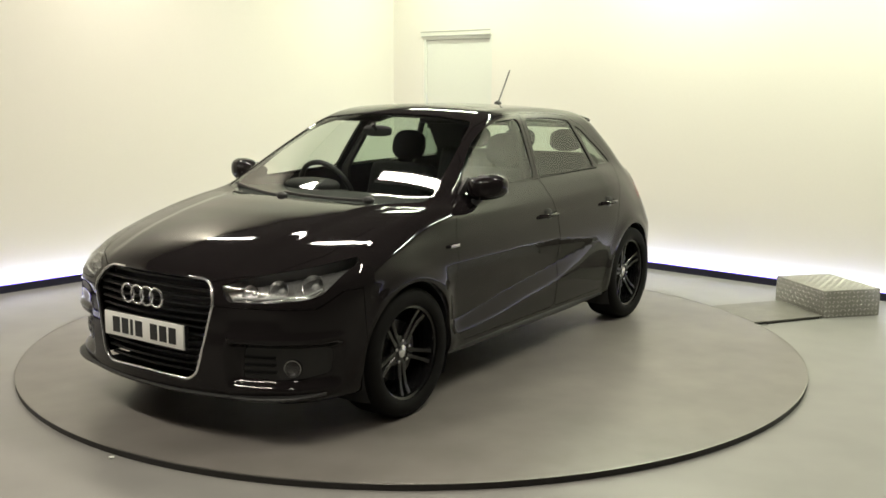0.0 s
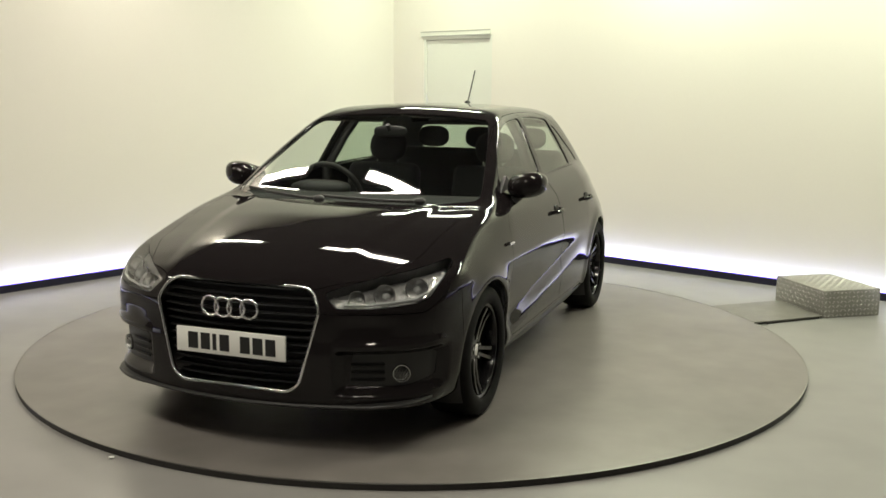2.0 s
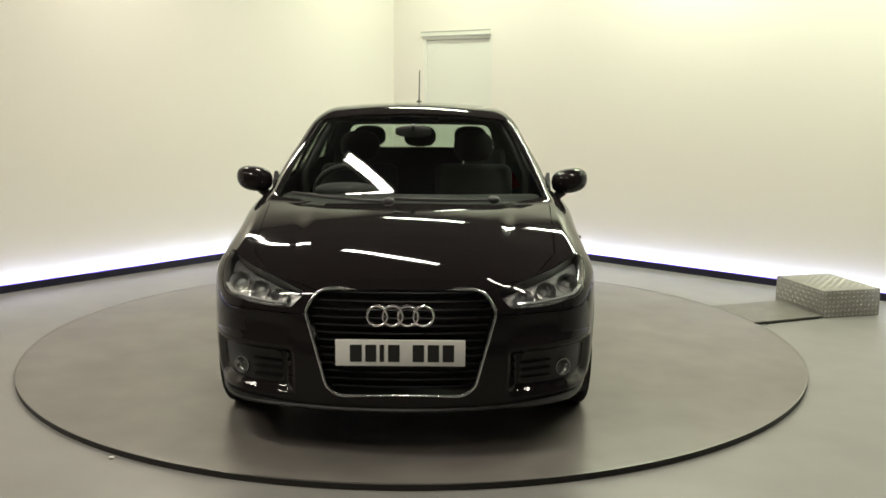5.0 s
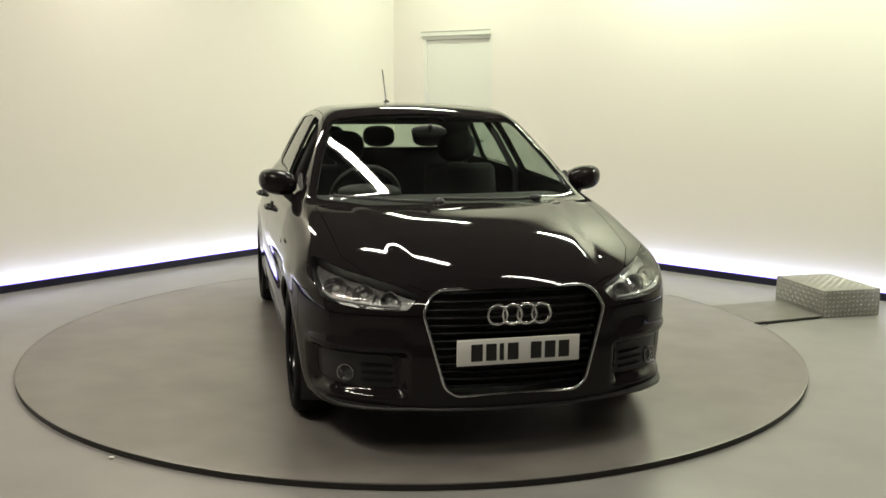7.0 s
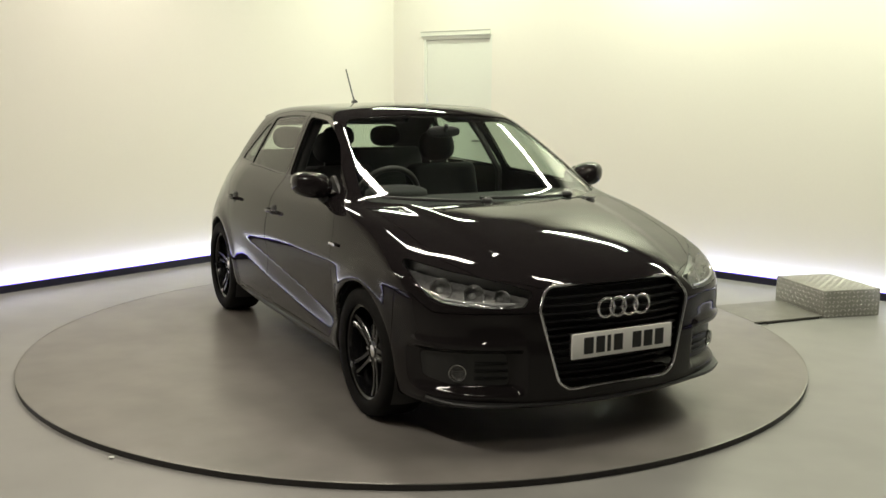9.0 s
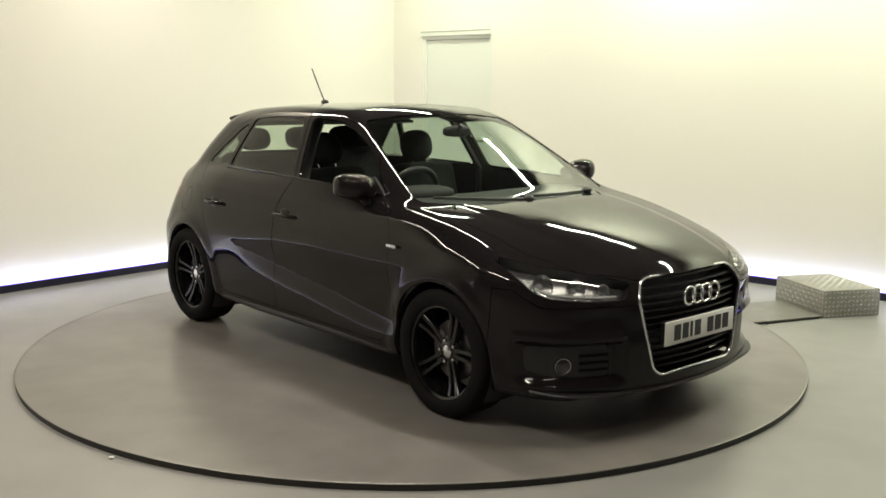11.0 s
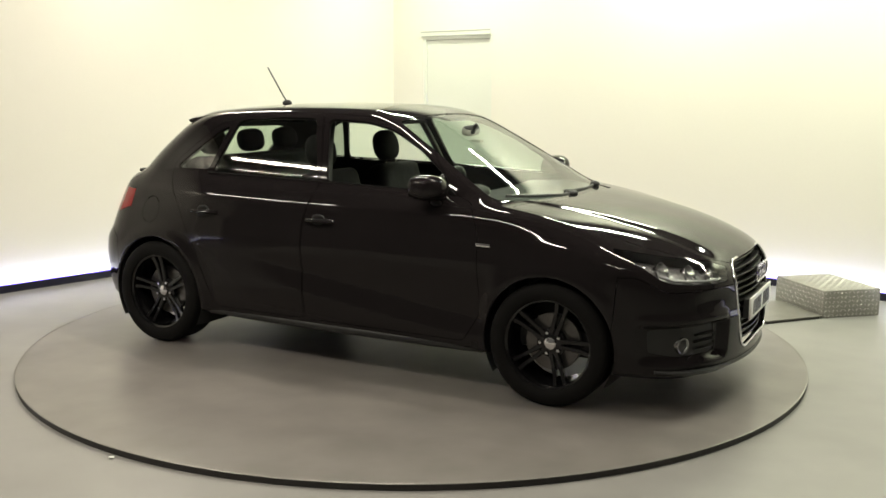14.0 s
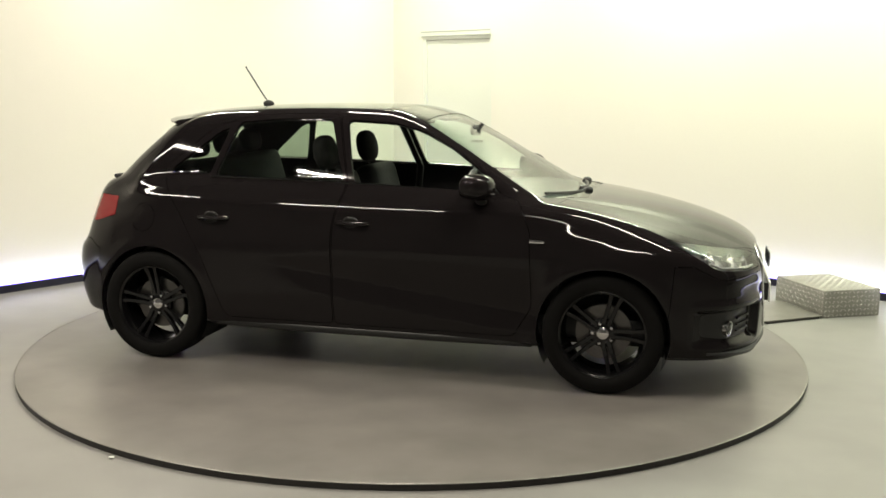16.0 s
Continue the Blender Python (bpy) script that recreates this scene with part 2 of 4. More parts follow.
def drive_housing():
    """Tread-plate box of the turntable's drive, with its flat cover plate."""
    L, D, Hh = 0.445, 0.57, 0.190
    t = thing("drive_housing", "silver tread-plate aluminium box on the floor beside the turntable", "equipment box", at=pose(2.775, 0.612, FLOOR_Z, 0, 0, 12.5))
    part("body", box(L / 2, D / 2, Hh / 2, L, D, Hh, bevel=0.006), M_ALUDARK, t)
    bars = bmesh.new()

    def lozenge(c, u, v, n, ang):
        d = u * math.cos(ang) + v * math.sin(ang)
        s = -u * math.sin(ang) + v * math.cos(ang)
        ring = [bars.verts.new(c + d * a + s * b) for a, b in ((-0.0145, 0), (0, -0.005), (0.0145, 0), (0, 0.005))]
        top = [bars.verts.new(c + n * 0.003 + d * a + s * b) for a, b in ((-0.009, 0), (0, -0.002), (0.009, 0), (0, 0.002))]
        bars.faces.new(top)
        for i in range(4):
            bars.faces.new((ring[i], ring[(i + 1) % 4], top[(i + 1) % 4], top[i]))

    X, Y, Z = Vector((1, 0, 0)), Vector((0, 1, 0)), Vector((0, 0, 1))
    for origin, u, v, n, lu, lv in ((Vector((0, 0, Hh)), X, Y, Z, L, D), (Vector((0, 0, 0)), X, Z, -Y, L, Hh), (Vector((0, 0, 0)), Y, Z, -X, D, Hh)):
        k = 0.031
        for i in range(int(lu / k)):
            for j in range(int(lv / k)):
                lozenge(origin + u * (k * (i + 0.5)) + v * (k * (j + 0.5)), u, v, n, radians(45 if (i + j) % 2 else -45))
    bmesh.ops.recalc_face_normals(bars, faces=bars.faces)
    tagged(part("tread_pattern", bars, M_ALU, t, "raised tread bars", smooth=False), kind="stuff")
    p = thing("cover_plate", "flat dull metal cover plate between turntable and box", "cover plate")
    rim = [(2.262 * math.cos(radians(a)), 2.262 * math.sin(radians(a))) for a in np.linspace(23.5, 10.5, 9)]
    out = rim + [(2.768, 0.602), (2.764, 0.640), (2.66, 1.10)]
    part("plate", prism(out, FLOOR_Z + 0.014, FLOOR_Z + 0.020), M_FLOORPLATE, p, smooth=False)
    inner = [(2.16, 0.86), (2.25, 0.60), (2.33, 0.44), (2.750, 0.610), (2.745, 0.65), (2.65, 1.06)]
    part("support", prism(inner, FLOOR_Z, FLOOR_Z + 0.014), M_RIM, p, smooth=False)


def paper_scrap():
    """A crumpled white scrap on the floor at the turntable's edge."""
    bm = bmesh.new()
    bmesh.ops.create_icosphere(bm, subdivisions=2, radius=1)
    for v in bm.verts:
        v.co *= 0.75 + 0.5 * noise.noise(v.co * 2.3)
        v.co = Vector((v.co.x * 0.016, v.co.y * 0.011, v.co.z * 0.008))
    low = min(v.co.z for v in bm.verts)
    ob = tagged(part("paper_scrap", bm, M_PLATE, None, smooth=False), "small crumpled white paper scrap on the floor", "litter")
    ob.location = (-1.264, -1.907, FLOOR_Z - low)


M_ALUDARK = mat("dull_aluminium_sheet", (0.32, 0.31, 0.285), 0.42, metal=0.6, vary=0.3, scale=10, fine=80)
M_FLOORPLATE = mat("dull_steel_plate", (0.20, 0.19, 0.17), 0.4, metal=0.3, vary=0.4, scale=8, fine=60)

# ---- the car body as one smooth form, x forward, y to its left, z up, origin between the axles on the deck ----
AXLE = 1.235
WHEEL_R, ARCH_R = 0.302, 0.328


def blend_curve(knots, s):
    """Smooth function through (roughly) the given knots, rounded over a width s."""
    xs, ys = [k[0] for k in knots], [k[1] for k in knots]
    g = np.arange(xs[0] - 4 * s, xs[-1] + 4 * s, s / 5)
    left, right = (ys[1] - ys[0]) / (xs[1] - xs[0]), (ys[-1] - ys[-2]) / (xs[-1] - xs[-2])
    v = np.interp(g, xs, ys)
    v = np.where(g < xs[0], ys[0] + (g - xs[0]) * left, np.where(g > xs[-1], ys[-1] + (g - xs[-1]) * right, v))
    k = np.exp(-0.5 * (np.arange(-15, 16) / 5) ** 2)
    pad = np.concatenate([v[0] - (v[1] - v[0]) * np.arange(15, 0, -1), v, v[-1] + (v[-1] - v[-2]) * np.arange(1, 16)])
    w = np.convolve(pad, k / k.sum(), "valid")
    return lambda x: np.interp(x, g, w)


BONNET = blend_curve([(-2.1, 0.86), (-1.8, 0.95), (-1.6, 0.985), (-1.4, 1.005), (-1.0, 1.015), (-0.2, 1.0), (0.4, 0.983), (0.8, 0.965), (1.05, 0.950),
                      (1.2, 0.935), (1.4, 0.907), (1.6, 0.866), (1.75, 0.823), (1.88, 0.772), (1.98, 0.715), (2.06, 0.63)], 0.045)
BONNET_DROP = blend_curve([(-2.0, 0.0), (0.6, 0.0), (1.0, 0.018), (1.3, 0.044), (1.7, 0.096), (2.0, 0.15)], 0.1)
FLANK = blend_curve([(0.10, 0.775), (0.20, 0.822), (0.30, 0.846), (0.40, 0.856), (0.52, 0.863), (0.62, 0.867), (0.68, 0.866), (0.78, 0.850), (0.885, 0.822),
                     (0.90, 0.812), (0.96, 0.772), (1.02, 0.735), (1.2, 0.60)], 0.012)
PLAN = blend_curve([(-2.0, -0.110), (-1.7, -0.060), (-1.3, -0.008), (-0.6, 0.0), (0.9, 0.0), (1.3, -0.002), (1.6, -0.018), (2.0, -0.05)], 0.12)
NOSE_Z = blend_curve([(0.10, -0.08), (0.19, -0.018), (0.24, -0.005), (0.30, 0.0), (0.44, 0.005), (0.475, -0.006), (0.54, 0.0), (0.62, -0.008), (0.72, -0.035), (0.85, -0.10)], 0.025)
TAIL_Z = blend_curve([(0.10, 0.14), (0.22, 0.05), (0.34, 0.008), (0.5, 0.0), (0.60, 0.014), (0.64, 0.052), (0.75, 0.092), (0.88, 0.138), (1.0, 0.19), (1.1, 0.235)], 0.02)
ROOF = blend_curve([(-1.9, 1.225), (-1.6, 1.295), (-1.35, 1.345), (-1.1, 1.376), (-0.9, 1.394), (-0.6, 1.408), (-0.3, 1.413), (0.0, 1.409), (0.25, 1.396), (0.5, 1.372), (0.8, 1.33)], 0.12)
GREEN_W = blend_curve([(-1.9, 0.60), (-1.6, 0.655), (-1.2, 0.705), (-0.8, 0.728), (-0.2, 0.738), (0.4, 0.735), (0.9, 0.712), (1.1, 0.69)], 0.12)
SCREEN = blend_curve([(0.85, 1.215), (0.93, 1.070), (1.0, 0.942), (1.1, 0.757), (1.2, 0.570), (1.27, 0.434), (1.33, 0.314), (1.38, 0.210), (1.43, 0.095)], 0.03)
HATCH = blend_curve([(0.85, -1.84), (0.95, -1.78), (1.05, -1.69), (1.15, -1.575), (1.27, -1.42), (1.40, -1.24)], 0.05)


def smax(a, b, k):
    h = np.maximum(k - np.abs(a - b), 0) / k
    return np.maximum(a, b) + h * h * k / 4


def smooth_step(a, b, x):
    t = np.clip((x - a) / (b - a), 0, 1)
    return t * t * (3 - 2 * t)


def body_field(x, y, z):
    """Negative inside the body, zero on its skin."""
    y = np.abs(y)
    crease = 0.37 + 0.13 * (2.0 - x)
    top = z - (BONNET(x) - BONNET_DROP(x) * (y / 0.7) ** 2.5 - 0.008 * smooth_step(crease - 0.03, crease + 0.06, y) * smooth_step(0.7, 1.1, x) * smooth_step(2.02, 1.8, x))
    r = np.minimum(np.hypot(x - AXLE, z - 0.30), np.hypot(x + AXLE, z - 0.30))
    flare = 0.010 * np.exp(-(((r - 0.345) / 0.05) ** 2))
    shoulder_lift = 0.015 * smooth_step(-0.2, -1.5, x)
    tuck = 0.095 * smooth_step(-0.85, -1.75, x) * smooth_step(0.55, 0.95, z) + 0.065 * smooth_step(0.75, 1.55, x) * smooth_step(0.68, 0.92, z)
    # the doors' hollow between the waist and a fold that falls towards the front wheel
    fold = np.interp(x, [-0.66, 0.0, 0.85], [0.590, 0.500, 0.385])
    waist = 0.672 - 0.05 * smooth_step(0.0, -0.6, x)
    ramp = np.clip(np.where(z > fold, (waist - z) / (waist - fold), (z - fold + 0.11) / 0.11), 0, 1)
    rise = 0.75 * ramp + 0.25 * ramp * ramp * (3 - 2 * ramp)
    hollow = np.minimum(0.135 * (waist - fold), 0.030) * rise * smooth_step(-0.74, -0.45, x) * smooth_step(1.0, 0.86, x)
    side = y + tuck + hollow - (FLANK(z - shoulder_lift * smooth_step(0.6, 0.85, z)) + PLAN(x) + flare)
    front = x - (2.052 - 0.038 * (y / 0.35) ** 2 - 0.12 * (y / 0.80) ** 8 + NOSE_Z(z))
    rear = (-1.915 + 0.12 * (y / 0.75) ** 2 + 0.09 * (y / 0.8) ** 8 + TAIL_Z(z)) - x
    low = smax(smax(side, front * 0.8, 0.10), rear * 0.85, 0.10)
    low = smax(low, top * 0.93, 0.060)
    # recessed lower intakes in the bumper's corners, under a shelf
    corner = smooth_step(0.43, 0.475, y) * smooth_step(1.64, 1.72, x)
    low = low + 0.036 * corner * smooth_step(0.245, 0.295, z) * (1 - smooth_step(0.420, 0.450, z))
    # a blade over the intake and a shallow cheek under the headlamp
    low = low - 0.008 * corner * np.exp(-(((z - 0.468) / 0.016) ** 2)) + 0.010 * np.exp(-(((y - 0.56) / 0.10) ** 2) - ((z - 0.545) / 0.040) ** 2) * smooth_step(1.6, 1.75, x)
    g_side = (y - (GREEN_W(x) - (z - 1.0) * 0.44 - 0.22 * np.clip(z - 1.0, 0, 1) ** 2)) * 0.9
    g_roof = z - (ROOF(x) - 0.030 * (y / 0.55) ** 2)
    g_front = (x - (SCREEN(z) - 0.13 * (y / 0.65) ** 2)) * 0.56
    g_rear = ((HATCH(z) + 0.20 * (y / 0.6) ** 2) - x) * 0.74
    green = smax(smax(g_side, g_front, 0.05), g_rear, 0.10)
    green = smax(smax(green, g_roof, 0.075), 0.86 - z, 0.01)
    k = 0.03
    h = np.maximum(k - np.abs(low - green), 0) / k
    both = np.minimum(low, green) - h * h * k / 4
    return smax(both, (0.185 + 0.03 * smooth_step(1.5, 0.9, x) + 0.01 * smooth_step(-1.4, -1.7, x)) - z, 0.03)


def skin(step=0.0155):
    """The body's skin as a quad mesh, cast from a surrounding box onto the form."""
    nx, ny, nz = int(4.1 / step), int(1.8 / (step * 1.15)), int(1.27 / (step * 0.95))
    gx, gy, gz = np.linspace(-2.0, 2.12, nx + 1), np.linspace(-1, 1, ny + 1), np.linspace(0, 1, nz + 1)
    index, pos, faces = {}, [], []

    def vid(i, j, k):
        key = (i, j, k)
        if key not in index:
            index[key] = len(pos)
            pos.append(key)
        return index[key]

    def sheet(us, vs, put):
        for a in range(us):
            for b in range(vs):
                faces.append((put(a, b), put(a + 1, b), put(a + 1, b + 1), put(a, b + 1)))

    sheet(nx, ny, lambda a, b: vid(a, b, nz))
    sheet(nx, nz, lambda a, b: vid(a, 0, b))
    sheet(nx, nz, lambda a, b: vid(a, ny, b))
    sheet(ny, nz, lambda a, b: vid(0, a, b))
    sheet(ny, nz, lambda a, b: vid(nx, a, b))
    key = np.array(pos)
    bx, by, tz = gx[key[:, 0]], gy[key[:, 1]] * 0.95, gz[key[:, 2]]
    cap = np.maximum(BONNET(bx) + 0.06, np.where((bx < 1.05) & (bx > -1.9), np.minimum(ROOF(bx) + 0.06, 1.0 + np.clip(1.15 - bx, 0, 1) * 0.62), 0))
    cap = np.interp(bx, gx, np.convolve(np.pad(np.interp(gx, np.sort(bx), cap[np.argsort(bx)]), 6, "edge"), np.ones(13) / 13, "valid"))
    bz = 0.05 + tz * (cap - 0.05)
    B = np.stack([bx, by, bz], 1)
    S = np.stack([np.clip(bx, -1.5, 1.62), 0 * bx, np.full_like(bx, 0.48)], 1)
    lo, hi = np.zeros(len(B)), np.full(len(B), 1.25)
    for _ in range(26):
        mid = (lo + hi) / 2
        P = S + (B - S) * mid[:, None]
        inside = body_field(P[:, 0], P[:, 1], P[:, 2]) < 0
        lo, hi = np.where(inside, mid, lo), np.where(inside, hi, mid)
    P = S + (B - S) * lo[:, None]
    return P, faces


def field_normals(P):
    e = 0.003
    g = np.stack([body_field(*(P + d).T) - body_field(*(P - d).T) for d in (np.array((e, 0, 0)), np.array((0, e, 0)), np.array((0, 0, e)))], 1)
    return g / np.maximum(np.linalg.norm(g, axis=1, keepdims=True), 1e-9)


def inside_poly(p, poly):
    c, k = False, len(poly)
    x, y = p
    for i in range(k):
        x0, y0 = poly[i]
        x1, y1 = poly[i - 1]
        if (y0 > y) != (y1 > y) and x < (x1 - x0) * (y - y0) / (y1 - y0) + x0:
            c = not c
    return c


AX = {"x": (1, 2), "y": (0, 2), "z": (0, 1)}


def knife(bm, layer, ident, poly, axis, keep, over=(0,)):
    """Cuts the outline poly, seen along an axis, into the skin where keep(centre) holds, and marks the faces inside it."""
    ia, ib = AX[axis]
    lo = [min(p[i] for p in poly) - 0.03 for i in (0, 1)]
    hi = [max(p[i] for p in poly) + 0.03 for i in (0, 1)]

    def near(f):
        c = f.calc_center_median()
        return lo[0] < c[ia] < hi[0] and lo[1] < c[ib] < hi[1] and f[layer] in over and keep(c)

    faces = {f for f in bm.faces if near(f)}
    k = len(poly)
    for i in range(k):
        px, py = poly[i]
        dx, dy = poly[(i + 1) % k][0] - px, poly[(i + 1) % k][1] - py
        ln = math.hypot(dx, dy)
        if ln < 1e-6:
            continue
        dx, dy = dx / ln, dy / ln
        off = lambda v: (v.co[ia] - px) * dy - (v.co[ib] - py) * dx
        touch = []
        for f in faces:
            c = f.calc_center_median()
            w0, w1 = c[ia] - px, c[ib] - py
            if -0.03 < w0 * dx + w1 * dy < ln + 0.03 and abs(w0 * dy - w1 * dx) < 0.03:
                touch.append(f)
        for e in {e for f in touch for e in f.edges}:
            a, b = e.verts
            da, db = off(a), off(b)
            if (da > 0.0004 and db < -0.0004) or (da < -0.0004 and db > 0.0004):
                bmesh.utils.edge_split(e, a, da / (da - db))
        for f in touch:
            on = [v for v in f.verts if abs(off(v)) <= 0.0004]
            if len(on) == 2 and not any(e.other_vert(on[0]) is on[1] for e in on[0].link_edges if f in e.link_faces):
                g, _ = bmesh.utils.face_split(f, on[0], on[1])
                if g is not None:
                    faces.add(g)
    for f in faces:
        c = f.calc_center_median()
        if inside_poly((c[ia], c[ib]), poly):
            f[layer] = ident


def circle(cx, cz, r, n=36):
    return [(cx + r * math.cos(2 * math.pi * i / n), cz + r * math.sin(2 * math.pi * i / n)) for i in range(n)]


# outlines of openings and panels
WIN_FRONT = rounded([(-0.090, 1.003), (0.665, 0.985), (0.60, 1.07), (0.43, 1.195), (0.26, 1.275), (0.08, 1.318), (-0.182, 1.33)], 0.04)
WIN_REAR = rounded([(-0.150, 1.008), (-0.272, 1.332), (-0.55, 1.330), (-0.81, 1.308), (-0.895, 1.045), (-0.89, 1.024)], 0.03)
WIN_QUARTER = rounded([(-0.935, 1.030), (-0.865, 1.275), (-0.925, 1.252), (-1.175, 1.05), (-1.175, 1.030)], 0.02)
SCREEN_P = rounded([(-0.69, 0.955), (-0.40, 0.935), (0.0, 0.928), (0.40, 0.935), (0.69, 0.955), (0.62, 1.13), (0.525, 1.325), (0.28, 1.350), (0.0, 1.357), (-0.28, 1.350), (-0.525, 1.325), (-0.62, 1.13)], 0.04)
REAR_P = rounded([(-0.57, 1.02), (0.57, 1.02), (0.51, 1.255), (-0.51, 1.255)], 0.06)
GRILLE_P = rounded([(-0.255, 0.268), (0.255, 0.268), (0.302, 0.302), (0.386, 0.610), (0.350, 0.675), (0.305, 0.697), (-0.305, 0.697), (-0.350, 0.675), (-0.386, 0.610), (-0.302, 0.302)], 0.022)
LAMP_P = rounded([(0.445, 0.620), (0.392, 0.678), (0.47, 0.706), (0.56, 0.726), (0.65, 0.744), (0.72, 0.764), (0.770, 0.782), (0.792, 0.762), (0.785, 0.70), (0.770, 0.652), (0.735, 0.634), (0.65, 0.624), (0.55, 0.618)], 0.012, 2)
INTAKE_P = rounded([(0.485, 0.292), (0.70, 0.290), (0.770, 0.310), (0.780, 0.415), (0.74, 0.424), (0.50, 0.424)], 0.02)
TAIL_P = rounded([(0.42, 0.73), (0.60, 0.735), (0.745, 0.745), (0.775, 0.80), (0.76, 0.885), (0.66, 0.895), (0.47, 0.86)], 0.03)
DOOR_F = rounded([(-0.165, 0.265), (0.79, 0.265), (0.88, 0.42), (0.865, 0.80), (0.80, 0.94), (0.69, 0.978), (0.50, 1.18), (0.27, 1.30), (0.08, 1.345), (-0.224, 1.36), (-0.120, 1.00), (-0.172, 0.80), (-0.176, 0.5)], 0.03)
DOOR_R = rounded([(-0.173, 0.265), (-0.184, 0.5), (-0.180, 0.80), (-0.128, 1.00), (-0.232, 1.36), (-0.56, 1.357), (-0.80, 1.335), (-0.97, 1.27), (-1.215, 1.06), (-1.20, 0.98), (-1.05, 0.80), (-0.93, 0.60), (-0.85, 0.40), (-0.80, 0.265)], 0.04)
BONNET_P = rounded([(0.98, -0.70), (1.60, -0.66), (1.83, -0.55), (1.955, -0.36), (1.985, -0.20), (1.99, 0.0), (1.985, 0.20), (1.955, 0.36), (1.83, 0.55), (1.60, 0.66), (0.98, 0.70), (1.04, 0.35), (1.06, 0.0), (1.04, -0.35)], 0.02)
HATCH_P = rounded([(-0.60, 0.66), (0.60, 0.66), (0.66, 0.95), (0.56, 1.27), (-0.56, 1.27), (-0.66, 0.95)], 0.05)
BUMPER_FP = [(1.50, 0.10), (2.2, 0.10), (2.2, 0.60), (1.78, 0.595), (1.66, 0.66), (1.57, 0.66), (1.555, 0.45)]
BUMPER_RP = [(-1.50, 0.10), (-2.2, 0.10), (-2.2, 0.645), (-1.66, 0.645), (-1.575, 0.60), (-1.565, 0.40)]
FLAP_P = circle(-1.30, 0.785, 0.075, 24)

SHELL, GONE, G_FRONT, G_REAR, G_QUARTER, G_SCREEN, G_HATCH, LAMP, INTAKE, DOORF, DOORR, BONNET_ID, HATCH_ID, BUMP_F, BUMP_R, TAIL, FLAP = range(17)


def cut_panels():
    P, faces = skin()
    me = bpy.data.meshes.new("skin")
    me.from_pydata(P.tolist(), [], faces)
    bm = bmesh.new()
    bm.from_mesh(me)
    bmesh.ops.remove_doubles(bm, verts=bm.verts, dist=0.0008)
    bmesh.ops.recalc_face_normals(bm, faces=bm.faces)
    L = bm.faces.layers.int.new("panel")
    bm.faces.ensure_lookup_table()
    kn = lambda ident, poly, axis, keep, over=(0,): knife(bm, L, ident, poly, axis, keep, over)
    for s in (1, -1):
        side = lambda c, s=s: c.y * s > 0.35
        for hub in (AXLE, -AXLE):
            kn(GONE, circle(hub, 0.305, ARCH_R, 44), "y", lambda c, s=s: c.y * s > 0.55)
        kn(G_FRONT, WIN_FRONT, "y", side)
        kn(G_REAR, WIN_REAR, "y", side)
        kn(G_QUARTER, WIN_QUARTER, "y", side)
        kn(LAMP, [(s * a, b) for a, b in LAMP_P], "x", lambda c: c.x > 1.3)
        kn(INTAKE, [(s * a, b) for a, b in INTAKE_P], "x", lambda c: c.x > 1.55)
        kn(TAIL, [(s * a, b) for a, b in TAIL_P], "x", lambda c: c.x < -1.5)
    kn(G_SCREEN, SCREEN_P, "x", lambda c: 0.1 < c.x < 1.1)
    kn(G_HATCH, REAR_P, "x", lambda c: c.x < -1.2)
    kn(GONE, GRILLE_P, "x", lambda c: c.x > 1.85)
    for s in (1, -1):
        side = lambda c, s=s: c.y * s > 0.35
        kn(DOORF, DOOR_F, "y", side)
        kn(DOORR, DOOR_R, "y", side)
        kn(BUMP_F, BUMPER_FP, "y", lambda c, s=s: c.y * s > 0)
        kn(BUMP_R, BUMPER_RP, "y", lambda c, s=s: c.y * s > 0)
    kn(FLAP, FLAP_P, "y", lambda c: c.y < -0.5)
    kn(BONNET_ID, BONNET_P, "z", lambda c: c.z > 0.68)
    kn(HATCH_ID, HATCH_P, "x", lambda c: c.x < -1.3)
    return bm, L


